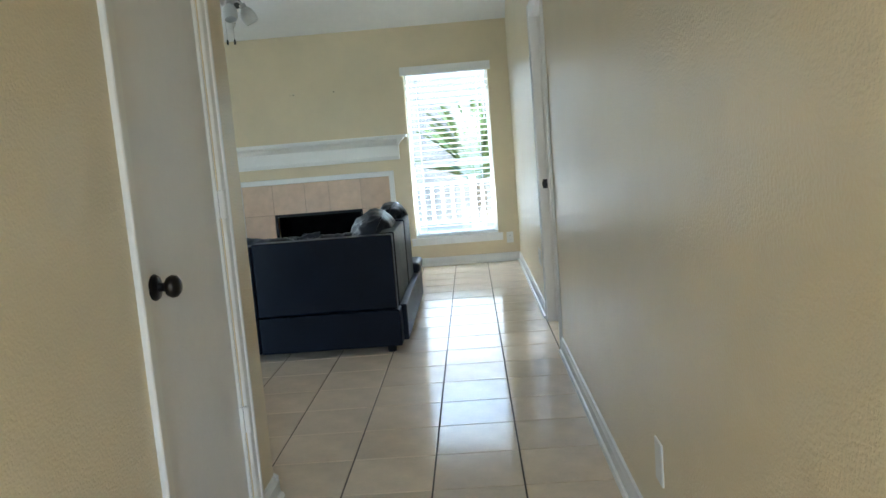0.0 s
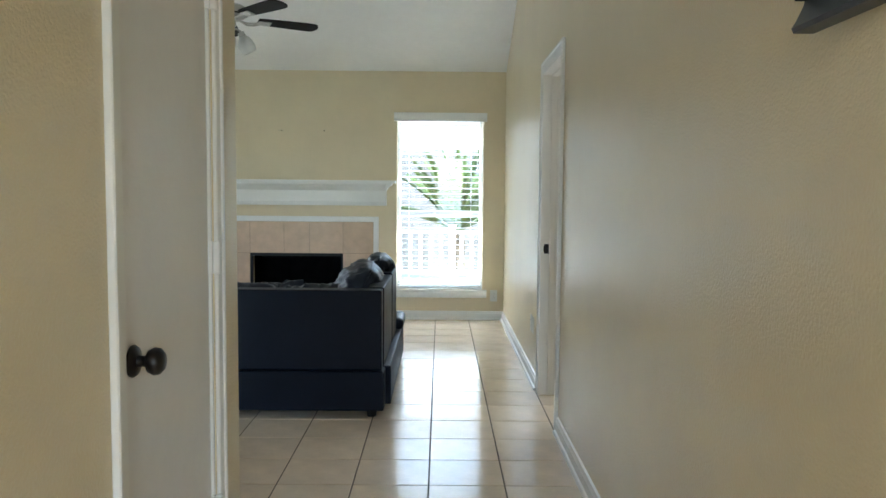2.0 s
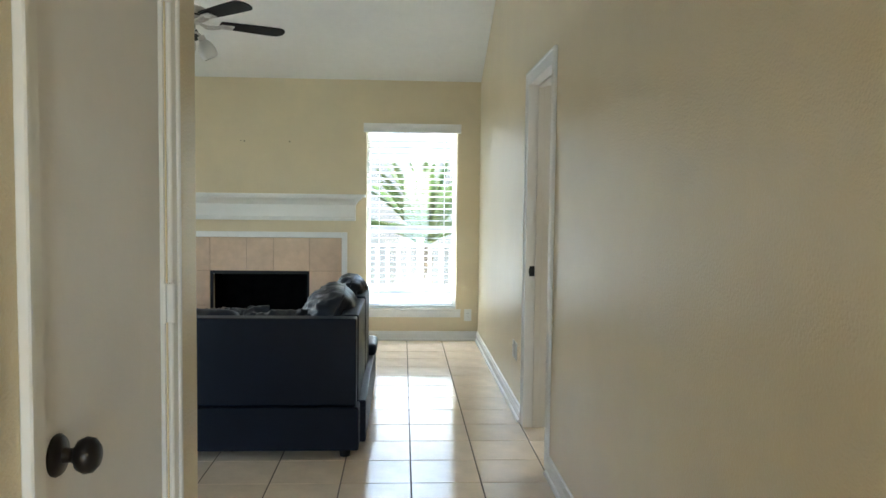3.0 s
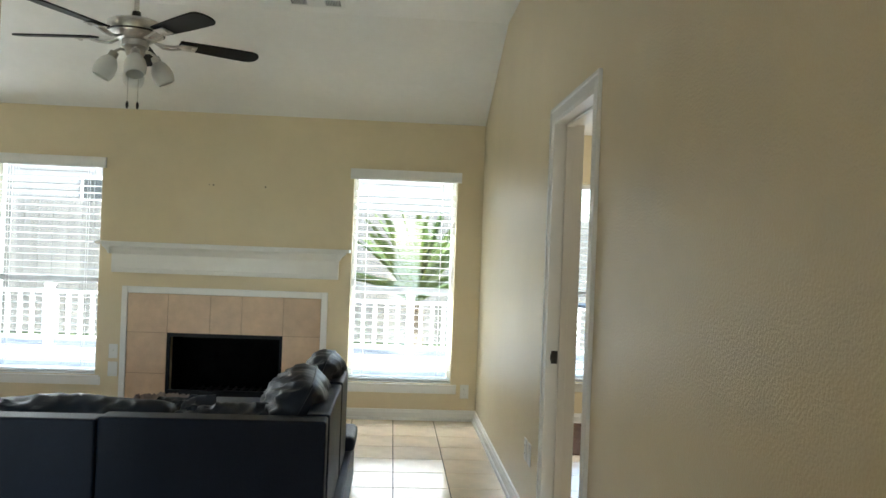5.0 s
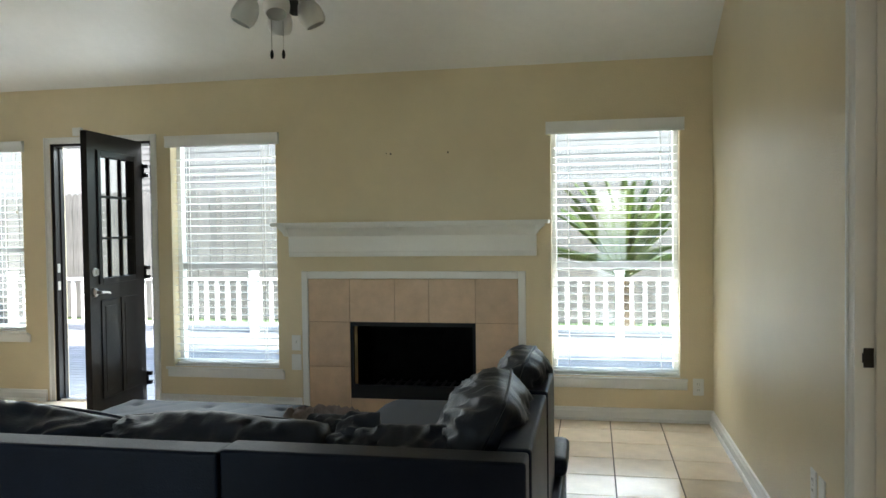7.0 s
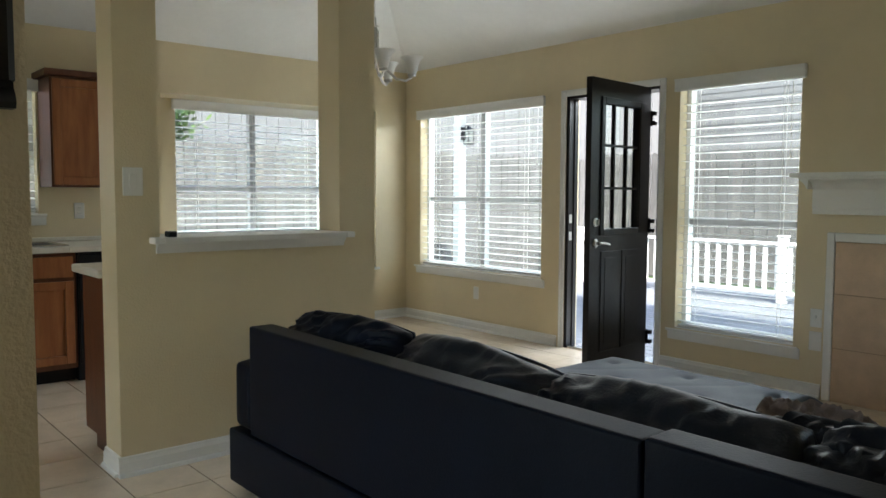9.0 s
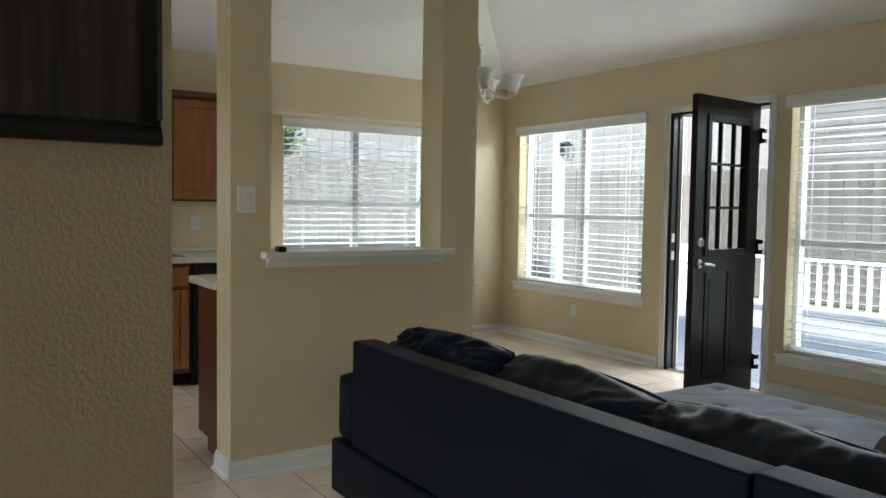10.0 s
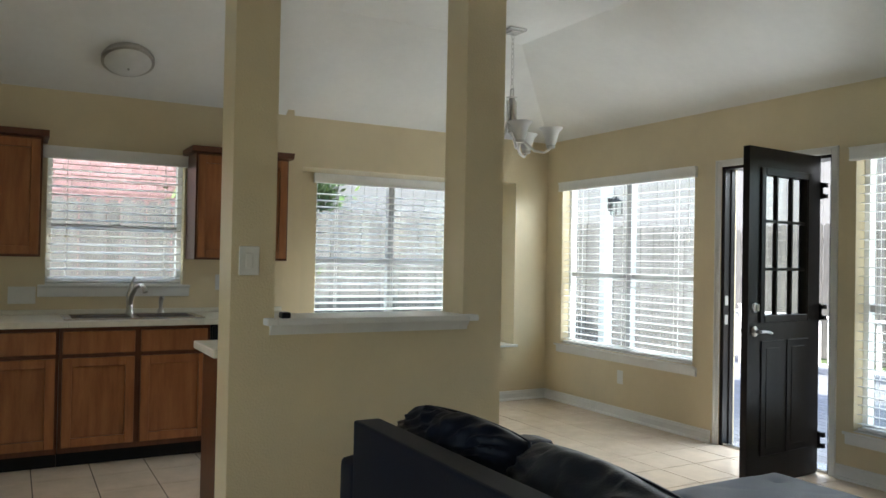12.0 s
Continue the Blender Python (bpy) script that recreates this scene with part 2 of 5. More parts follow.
def lathe(profile, n=24, bm=None, m=None):
    """A turned shape round z from (radius, z) pairs."""
    bm = bm or bmesh.new()
    m = m or Matrix()
    rings = []
    for r, z in profile:
        if r < 1e-5:
            rings.append([bm.verts.new(m @ Vector((0, 0, z)))])
        else:
            rings.append([bm.verts.new(m @ Vector((r * math.cos(2 * math.pi * i / n), r * math.sin(2 * math.pi * i / n), z))) for i in range(n)])
    for a, b in zip(rings, rings[1:]):
        for i in range(n):
            j = (i + 1) % n
            if len(a) == 1 and len(b) > 1:
                bm.faces.new((a[0], b[i], b[j]))
            elif len(b) == 1 and len(a) > 1:
                bm.faces.new((a[i], b[0], a[j]))
            elif len(a) > 1:
                bm.faces.new((a[i], b[i], b[j], a[j]))
    return bm


def tube(points, radius, n=10, bm=None):
    """A round bar along points; radius may be one number or one for each point."""
    bm = bm or bmesh.new()
    pts = [Vector(p) for p in points]
    rad = radius if isinstance(radius, (list, tuple)) else [radius] * len(pts)
    rings = []
    side = None
    for i, p in enumerate(pts):
        d = (pts[min(i + 1, len(pts) - 1)] - pts[max(i - 1, 0)]).normalized()
        if side is None:
            side = d.orthogonal().normalized()
        side = (side - d * side.dot(d)).normalized()
        up = d.cross(side)
        rings.append([bm.verts.new(p + rad[i] * (math.cos(2 * math.pi * k / n) * side + math.sin(2 * math.pi * k / n) * up)) for k in range(n)])
    for a, b in zip(rings, rings[1:]):
        for k in range(n):
            bm.faces.new((a[k], a[(k + 1) % n], b[(k + 1) % n], b[k]))
    bm.faces.new(rings[0][::-1])
    bm.faces.new(rings[-1])
    return bm


def extrude_profile(profile, a0, a1, axis="x", bm=None):
    """A moulding: the closed outline of (u, z) pairs drawn along an axis from a0 to a1. u is y for axis x, x for axis y."""
    bm = bm or bmesh.new()
    ring = []
    for a in (a0, a1):
        ring.append([bm.verts.new((a, u, z) if axis == "x" else (u, a, z)) for u, z in profile])
    k = len(profile)
    for i in range(k):
        bm.faces.new((ring[0][i], ring[0][(i + 1) % k], ring[1][(i + 1) % k], ring[1][i]))
    bm.faces.new(ring[0][::-1])
    bm.faces.new(ring[1])
    return bm


def mesh_of(name, bm, mat, smooth=None):
    bmesh.ops.recalc_face_normals(bm, faces=bm.faces)
    me = bpy.data.meshes.new(name)
    bm.to_mesh(me)
    bm.free()
    me.materials.append(mat)
    if smooth is not None:
        me.shade_smooth()
        me.set_sharp_from_angle(angle=radians(smooth))
    return me


def part(name, bm, mat, parent=None, label="", smooth=None, at=None):
    """One mesh object, under a thing or a part; coordinates are the parent's unless at gives a pose."""
    ob = new(name, bm if isinstance(bm, bpy.types.Mesh) else mesh_of(name, bm, mat, smooth))
    if parent is not None:
        ob.parent = parent
    if at is not None:
        ob.matrix_basis = at
    return tagged(ob, label)


def thing(name, m, label, category, group="", kind=""):
    ob = new(name)
    ob.empty_display_size = 0.1
    ob.matrix_basis = m if isinstance(m, Matrix) else pose(*m)
    return tagged(ob, label, category, group, kind)


def structure(name, bm, mat, label, category, smooth=None):
    return tagged(part(name, bm, mat, None, "", smooth), label, category, "", "structure")


def wall_cells(bm, axis, p0, p1, u0, u1, z0, z1, holes=()):
    """A wall with thickness p0..p1 along axis x or y, from u0 to u1, with openings (u0, u1, z0, z1) through it."""
    us = sorted({u0, u1, *(h[0] for h in holes), *(h[1] for h in holes)})
    zs = sorted({z0, z1, *(h[2] for h in holes), *(h[3] for h in holes)})

    def solid(i, j):
        if not (0 <= i < len(us) - 1 and 0 <= j < len(zs) - 1):
            return False
        cu, cz = (us[i] + us[i + 1]) / 2, (zs[j] + zs[j + 1]) / 2
        return not any(h[0] < cu < h[1] and h[2] < cz < h[3] for h in holes)

    cache = {}

    def v(p, u, z):
        key = (p, round(u, 5), round(z, 5))
        if key not in cache:
            cache[key] = bm.verts.new((u, p, z) if axis == "x" else (p, u, z))
        return cache[key]

    for i in range(len(us) - 1):
        for j in range(len(zs) - 1):
            if not solid(i, j):
                continue
            a, b, c, d = us[i], us[i + 1], zs[j], zs[j + 1]
            for p in (p0, p1):
                bm.faces.new((v(p, a, c), v(p, b, c), v(p, b, d), v(p, a, d)))
            for di, dj, e in ((-1, 0, ((a, c), (a, d))), (1, 0, ((b, c), (b, d))), (0, -1, ((a, c), (b, c))), (0, 1, ((a, d), (b, d)))):
                if not solid(i + di, j + dj):
                    (ua, za), (ub, zb) = e
                    bm.faces.new((v(p0, ua, za), v(p0, ub, zb), v(p1, ub, zb), v(p1, ua, za)))
    return bm


def wall(name, axis, p0, p1, u0, u1, z0, z1, holes=(), label="cream painted wall with light orange-peel texture"):
    return structure(name, wall_cells(bmesh.new(), axis, p0, p1, u0, u1, z0, z1, holes), M_WALL, label, "wall")


# ---- plan ----
XR, XL, XK, XP, YB = 0.80, -6.34, -6.12, -3.517, 8.482
XH, YH = -0.465, 3.09          # hall's closet wall and its end
XA, YA = -1.20, 3.884          # wall with the picture and its end
ZP, ZF, ZK = 2.475, 3.0, 2.43  # plate, flat ceiling, kitchen ceiling
CX, CY = -5.17, 7.33           # where the slopes meet the flat
YJ = 5.76                      # kitchen wall's jog
HALL_S = -1.6

WIN_R = (-0.28, 0.585, 0.305, 2.04)
WIN_L = (-3.175, -2.315, 0.305, 2.04)
WIN_B = (-6.105, -4.475, 0.55, 2.045)
WIN_E = (1.50, 2.40, 0.35, 2.03)
DOOR_B = (-4.215, -3.338, 0.0, 2.045)
FIRE = (-1.749, -0.818, 0.10, 0.662)
DOOR_H = (4.865, 5.60, 0.0, 2.035)
BAY = (5.98, 8.105, 0.525, 2.065)
BAY_WIN = (6.235, 7.765, 0.58, 2.03)
WIN_K = (4.11, 5.01, 1.10, 2.015)

wall("wall_north", "x", YB, YB + 0.16, XL - 0.5, 3.66, 0, ZP + 0.03, [WIN_R, WIN_L, WIN_B, WIN_E, DOOR_B, FIRE])
wall("wall_east", "y", XR, XR + 0.12, HALL_S, YB - 0.001, 0, ZF + 0.06, [DOOR_H])
wall("wall_west_dining", "y", XL - 0.15, XL, YJ, YB - 0.001, 0, ZP + 0.03, [BAY])
wall("wall_west_kitchen", "y", XK - 0.15, XK, 2.28, YJ, 0, ZF, [WIN_K])
wall("wall_jog", "x", YJ, YJ + 0.12, XL - 0.001, XK - 0.151, 0, ZF)
# the opening is added, out of view, for the kitchen fill lamp
wall("wall_kitchen_south", "x", 2.16, 2.28, XK - 0.15, XA, 0, ZF + 0.06, [(-3.35, -1.55, 0.0, 2.1)])
wall("wall_picture", "y", XA - 0.12, XA, 2.281, YA, 0, ZF + 0.06, label="cream textured wall that holds a dark picture")
wall("wall_closet_end", "x", YH - 0.12, YH, XA + 0.001, XH - 0.121, 0, ZF + 0.06)
DOOR_C = (2.222, 2.845, 0.0, 2.035)
wall("wall_closet", "y", XH - 0.12, XH, HALL_S, YH, 0, ZF + 0.06, [DOOR_C], label="cream hallway wall with a white closet door")
# the opening is added, out of view, for the hall fill lamp
wall("wall_hall_south", "x", HALL_S - 0.12, HALL_S, XH - 0.12, XR + 0.12, 0, ZF + 0.06, [(0.08, 0.68, 0.3, 2.05)])
wall("wall_east_room_south", "x", 3.0, 3.12, XR + 0.121, 3.54, 0, 2.5)
wall("wall_east_room", "y", 3.54, 3.66, 3.0, YB - 0.001, 0, 2.5)
wall("closet_back_wall", "y", XA + 0.1, XA + 0.16, HALL_S, YH - 0.121, 0, ZF + 0.06)
# bay recess box
bm = bmesh.new()
wall_cells(bm, "y", XL - 0.50, XL - 0.36, BAY[0] - 0.1, BAY[1] + 0.1, BAY[2] - 0.1, BAY[3] + 0.1, [BAY_WIN])
box(bm, XL - 0.3599, XL - 0.1501, BAY[0] - 0.1, BAY[0], BAY[2] - 0.1, BAY[3] + 0.1)
box(bm, XL - 0.3599, XL - 0.1501, BAY[1], BAY[1] + 0.1, BAY[2] - 0.1, BAY[3] + 0.1)
box(bm, XL - 0.3599, XL - 0.1501, BAY[0] + 0.0001, BAY[1] - 0.0001, BAY[3], BAY[3] + 0.1)
box(bm, XL - 0.3599, XL - 0.1501, BAY[0] + 0.0001, BAY[1] - 0.0001, BAY[2] - 0.1, BAY[2])
structure("wall_bay", bm, M_WALL, "cream painted box of the recessed dining window", "wall")

# pass-through wall, two posts and a half wall
PT = 0.205
bm = wall_cells(bmesh.new(), "y", XP - PT, XP, 4.72, 6.085, 0, ZF + 0.02, [(4.91, 5.86, 1.025, ZF + 0.02)])
structure("wall_pass_through", bm, M_WALL, "cream half wall with an open pass-through between two posts", "wall")

# ceilings
def ceiling_mesh():
    bm = bmesh.new()
    q = lambda *ps: bm.faces.new([bm.verts.new(p) for p in ps])
    e = 0.15
    xr, s = XR + 0.2, HALL_S - 0.2
    KX = XK + (ZF - ZK) / 0.45
    q((CX, YJ, ZF), (xr, YJ, ZF), (xr, CY, ZF), (CX, CY, ZF))
    q((KX, s, ZF), (xr, s, ZF), (xr, YJ, ZF), (KX, YJ, ZF))
    kb = (ZF - ZP) / (YB - CY)
    q((CX, CY, ZF), (xr, CY, ZF), (xr, YB + e, ZP - kb * e), (XL - e, YB + e, ZP - kb * e))
    q((CX, YJ, ZF), (CX, CY, ZF), (XL - e, YB + e, ZP - kb * e), (XL - e, YJ, ZP - kb * e))
    q((XK - 0.2, s, ZK - 0.09), (KX, s, ZF), (KX, YJ, ZF), (XK - 0.2, YJ, ZK - 0.09))
    q((XK - 0.2, YJ, ZK - 0.09), (KX, YJ, ZF), (KX, YJ, ZF + 0.1), (XK - 0.2, YJ, ZF + 0.1))
    bmesh.ops.remove_doubles(bm, verts=bm.verts, dist=0.0005)
    return bm


structure("ceiling", ceiling_mesh(), M_CEIL, "white textured vaulted ceiling sloping to the outer walls", "ceiling")
structure("ceiling_east_room", boxes((XR + 0.1, 3.7, 2.98, YB + 0.1, 2.44, 2.5)), M_CEIL, "white textured flat ceiling of the side room", "ceiling")
structure("roof", boxes((-7.2, 3.9, -2, YB + 0.3, 3.25, 3.4)), M_ROOF, "grey shingled house roof", "roof")
structure("roof_eave", boxes((-7.2, 3.9, YB + 0.16, YB + 0.3, 2.52, 3.25), (-7.2, -7.05, 2.0, YB + 0.16, 2.52, 3.25)), M_WHITEWOOD, "white painted wood fascia above the outer wall", "roof")
structure("floor", boxes((-7.0, 3.7, HALL_S - 0.2, YB + 0.16, -0.12, -0.004)), M_GROUT, "grey grout bed under beige ceramic floor tiles", "floor")


# mouldings
def baseboard(axis, wallpos, out, a0, a1):
    """A stepped white skirting 9 cm high against a wall; out is +1 or -1 away from it."""
    prof = [(wallpos - out * 0.004, 0.0), (wallpos + out * 0.030, 0.0), (wallpos + out * 0.029, 0.008), (wallpos + out * 0.024, 0.015), (wallpos + out * 0.016, 0.018), (wallpos + out * 0.016, 0.062), (wallpos + out * 0.011, 0.070), (wallpos + out * 0.009, 0.084), (wallpos - out * 0.004, 0.090)]
    return structure("baseboard", extrude_profile(prof, a0, a1, axis), M_TRIM, "white painted stepped wooden baseboard", "baseboard", 30)


baseboard("x", YB, -1, XL, -4.29)
baseboard("x", YB, -1, -3.286, -2.135)
baseboard("x", YB, -1, -0.444, XR)
baseboard("y", XR, -1, DOOR_H[1] + 0.085, YB - 0.017)
baseboard("y", XR, -1, HALL_S, DOOR_H[0] - 0.065)
baseboard("y", XL, 1, YJ + 0.12, YB - 0.017)
baseboard("y", XH, 1, HALL_S, DOOR_C[0] - 0.058)
baseboard("y", XH, 1, DOOR_C[1] + 0.058, YH + 0.016)
baseboard("x", YH, 1, XA + 0.016, XH + 0.016)
baseboard("y", XA, 1, YH + 0.017, YA + 0.016)
baseboard("x", YA, 1, XA - 0.13, XA + 0.016)
baseboard("y", XP, 1, 4.72 - 0.0155, 6.085 + 0.0155)
baseboard("x", 4.72, -1, XP - PT, XP - 0.0001)
baseboard("x", YB, -1, XR + 0.12, 3.54)
baseboard("x", 6.085, 1, XP - PT, XP - 0.0001)


def casing(axis, wallpos, out, u0, u1, top, w=0.06, t=0.018):
    """Flat white trim with a raised outer bead round a door opening, three lengths."""
    bm = bmesh.new()
    for a0, a1, z0, z1, c0, c1, d0, d1 in ((u0 - w, u0, 0, top + w, u0 - w, u0 - w * 0.7, 0, top + w), (u1, u1 + w, 0, top + w, u1 + w * 0.7, u1 + w, 0, top + w), (u0, u1, top, top + w, u0 - w * 0.7 + 0.0005, u1 + w * 0.7 - 0.0005, top + w * 0.7, top + w - 0.0005)):
        for lo, hi, zz0, zz1, th in ((a0 + 0.0015, a1 - 0.0015, z0, z1 - 0.0015, t * 0.65), (c0, c1, d0, d1, t)):
            p0, p1 = sorted((wallpos, wallpos + out * th))
            if axis == "x":
                box(bm, lo, hi, p0, p1, zz0, zz1, 0.003)
            else:
                box(bm, p0, p1, lo, hi, zz0, zz1, 0.003)
    return structure("trim", bm, M_TRIM, "white painted door casing with a raised bead", "trim")


casing("y", XR, -1, DOOR_H[0], DOOR_H[1], DOOR_H[3])
casing("y", XH, 1, DOOR_C[0], DOOR_C[1], DOOR_C[3], w=0.056)
casing("x", YB, -1, DOOR_B[0], DOOR_B[1], DOOR_B[3], w=0.05)
# jamb linings
bm = bmesh.new()
a, b, c = DOOR_H[0], DOOR_H[1], DOOR_H[3]
box(bm, XR - 0.012, XR + 0.13, a, a + 0.018, 0, c)
box(bm, XR - 0.012, XR + 0.13, b - 0.018, b, 0, c)
box(bm, XR - 0.012, XR + 0.13, a + 0.018, b - 0.018, c - 0.018, c)
box(bm, XR + 0.045, XR + 0.08, b - 0.03, b - 0.018, 0, c - 0.018, 0.002)
box(bm, XR + 0.045, XR + 0.08, a + 0.018, a + 0.03, 0, c - 0.018, 0.002)
box(bm, XR + 0.045, XR + 0.08, a + 0.03, b - 0.03, c - 0.03, c - 0.018, 0.002)
jamb_h = structure("door_1", bm, M_TRIM, "white painted door jamb with a door stop", "door frame")
part("strike_plate", boxes((XR + 0.012, XR + 0.042, b - 0.0205, b - 0.0175, 0.905, 0.965, 0.002), (XR + 0.008, XR + 0.0115, b - 0.028, b - 0.0175, 0.92, 0.95, 0.001)), M_BRONZE, jamb_h, "dark bronze strike plate")
bm = bmesh.new()
box(bm, XH - 0.11, XH - 0.003, DOOR_C[0] - 0.001, DOOR_C[0] + 0.012, 0, DOOR_C[3])
box(bm, XH - 0.11, XH - 0.003, DOOR_C[1] - 0.012, DOOR_C[1] + 0.001, 0, DOOR_C[3])
box(bm, XH - 0.11, XH - 0.003, DOOR_C[0] + 0.012, DOOR_C[1] - 0.012, DOOR_C[3] - 0.012, DOOR_C[3])
structure("door_2", bm, M_TRIM, "white painted closet door jamb", "door frame")


# ---- windows and blinds ----
# A window is built in its own frame: u along the wall, v outwards (0 at the room's face), z up.
def uv(bm, m):
    bmesh.ops.transform(bm, matrix=m, verts=bm.verts)
    return bm


def window(name, m, u0, u1, z0, z1, label, halves=1, depth=0.09, sill=True, rail=0.44):
    """Single-hung window set deep in the wall: frame, meeting rails, panes, stool and apron."""
    w = tagged(new(name), label, "window", "", "structure")
    w.matrix_basis = m
    t = 0.035
    part("window_frame", boxes((u0, u0 + t, depth, depth + 0.06, z0, z1), (u1 - t, u1, depth, depth + 0.06, z0, z1), (u0 + t, u1 - t, depth, depth + 0.06, z0, z0 + t), (u0 + t, u1 - t, depth, depth + 0.06, z1 - t, z1)), M_VINYL, w)
    cuts = [u0 + t + (u1 - u0 - 2 * t) * i / halves for i in range(halves + 1)]
    zm = z0 + (z1 - z0) * rail
    for i in range(halves):
        a, b = cuts[i], cuts[i + 1]
        if i:
            part("mullion", boxes((a - 0.03, a + 0.03, depth - 0.002, depth + 0.058, z0 + t, z1 - t)), M_FRAMEG, w)
        a += 0.03 if i else 0
        b -= 0.03 if i < halves - 1 else 0
        part("meeting_rail", boxes((a, b, depth + 0.008, depth + 0.05, zm - 0.022, zm + 0.022, 0.003)), M_FRAMEG, w, "grey aluminium meeting rail")
        part("sash_lock", boxes(((a + b) / 2 - 0.03, (a + b) / 2 + 0.03, depth - 0.006, depth + 0.03, zm + 0.0225, zm + 0.032, 0.003)), M_FRAMEG, w)
        for p0, p1 in ((z0 + t, zm - 0.022), (zm + 0.022, z1 - t)):
            pane = part("pane", boxes((a, b, depth + 0.028, depth + 0.032, p0, p1)), M_GLASS, w)
            pane.visible_shadow = False
    if sill:
        prof = [(0.08, z0 + 0.003), (-0.045, z0 + 0.003), (-0.050, z0 - 0.004), (-0.045, z0 - 0.018), (-0.020, z0 - 0.022), (-0.018, z0 - 0.075), (-0.012, z0 - 0.082), (-0.001, z0 - 0.082), (-0.001, z0 - 0.02), (0.08, z0 - 0.02)]
        bm = extrude_profile([(u, z) for u, z in prof if u <= 0], u0 - 0.045, u1 + 0.045, "x")
        part("window_sill", bm, M_TRIM, w, "white painted sill with a moulded apron", 40)
        part("stool", boxes((u0, u1, 0.0005, depth, z0 - 0.001, z0 + 0.006)), M_TRIM, w)
    return w


SLAT_CACHE = {}


def slat_mesh(length, tilt):
    key = (round(length, 3), tilt)
    if key not in SLAT_CACHE:
        bm = bmesh.new()
        rows = []
        ct, st = math.cos(radians(tilt)), math.sin(radians(tilt))
        for i in range(5):
            s = (i / 4 - 0.5) * 0.058
            h = 0.0022 * (1 - (s / 0.029) ** 2)
            for dz in (-0.0013, 0.0013):
                hh = h + dz
                rows.append((s * ct - hh * st, s * st + hh * ct))
        ring = [rows[i] for i in (0, 2, 4, 6, 8)] + [rows[i] for i in (9, 7, 5, 3, 1)]
        extrude_profile(ring, 0, length, "x", bm)
        SLAT_CACHE[key] = mesh_of("slat", bm, M_SLAT, 40)
    return SLAT_CACHE[key]


def blind(m, u0, u1, z0, z1, label, tilt=8, pitch=0.057, valance=True, stack=0.0, gap=0.012):
    """A 2-inch venetian blind: valance, headrail, slats, ladder cords, bottom rail and a wand."""
    b = thing("window_blind", m, label, "blind", "white venetian blinds")
    a, c = u0 + gap, u1 - gap
    v = 0.045
    if valance:
        prof = [(-0.004, z1 - 0.055), (-0.030, z1 - 0.055), (-0.034, z1 - 0.045), (-0.030, z1 - 0.036), (-0.030, z1 + 0.012), (-0.036, z1 + 0.020), (-0.040, z1 + 0.030), (-0.004, z1 + 0.030)]
        part("valance", extrude_profile(prof, u0 - 0.03, u1 + 0.03, "x"), M_SLAT, b, "white moulded valance", 40)
    part("headrail", boxes((a, c, v - 0.028, v + 0.028, z1 - 0.045, z1 - 0.002, 0.003)), M_SLAT, b)
    n = int((z1 - 0.06 - z0 - 0.035) / pitch)
    me = slat_mesh(c - a, tilt)
    for i in range(n):
        jit = 0.0012 * math.sin(i * 2.7 + u0 * 9)
        part("slat", me, None, b, "", None, pose(a, v, z0 + 0.05 + i * pitch + jit, 0.5 * math.sin(i * 1.9 + u0)))
    part("bottom_rail", boxes((a, c, v - 0.026, v + 0.026, z0 + 0.012, z0 + 0.028, 0.004)), M_SLAT, b)
    k = 3 if c - a > 1.2 else 2
    for i in range(k):
        x = a + (c - a) * (0.13 + 0.74 * i / (k - 1))
        for dv in (-0.024, 0.024):
            part("ladder_cord", boxes((x - 0.0012, x + 0.0012, v + dv - 0.001, v + dv + 0.001, z0 + 0.03, z1 - 0.046)), M_SLAT, b)
    cord = part("pull_cord", tube([(c - 0.05, v - 0.035, z1 - 0.05), (c - 0.052, v - 0.036, z1 - 0.30), (c - 0.05, v - 0.035, z1 - 0.52)], 0.0015, 6), M_SLAT, b)
    part("tassel", lathe([(0, 0.0), (0.006, 0.003), (0.007, 0.02), (0.003, 0.032), (0, 0.033)], 10, None, pose(c - 0.05, v - 0.035, z1 - 0.55)), M_SLAT, cord, "", 40)
    return b


N = pose(0, YB, 0)                      # back wall: u = x, v = y - YB
W_BAY = pose(XL - 0.36, 0, 0, 0, 0, 90)  # west bay: u = y, v = -(x)
W_KIT = pose(XK, 0, 0, 0, 0, 90)
window("window_1", N, *WIN_R, "tall white single-hung window beside the fireplace")
window("window_2", N, *WIN_L, "tall white single-hung window beside the back door")
window("window_3", N, *WIN_B, "wide twin window over the dining corner", halves=2)
window("window_4", N, *WIN_E, "white window of the side room")
window("window_5", W_BAY, *BAY_WIN, "twin window in the dining recess", halves=2, depth=0.08, sill=False, rail=0.49)
window("window_6", W_KIT, *WIN_K, "white window over the kitchen sink")
blind(N, *WIN_R, "white open venetian blind on a tall window", tilt=-3)
blind(N, *WIN_L, "white venetian blind with open slats beside the back door", tilt=-3)
blind(N, *WIN_B, "wide white venetian blind with open slats", tilt=2)
blind(N, *WIN_E, "white venetian blind of the side room", tilt=6, valance=False)
blind(W_BAY, *BAY_WIN, "wide white venetian blind in the recess", tilt=14, valance=True)
blind(W_KIT, *WIN_K, "white venetian blind over the sink", tilt=14)
# recess sill
structure("window_sill", boxes((XL - 0.359, XL + 0.035, BAY[0] - 0.03, BAY[1] + 0.03, BAY[2] - 0.02, BAY[2] + 0.004, 0.004)), M_TRIM, "white painted deep sill of the recess", "sill")

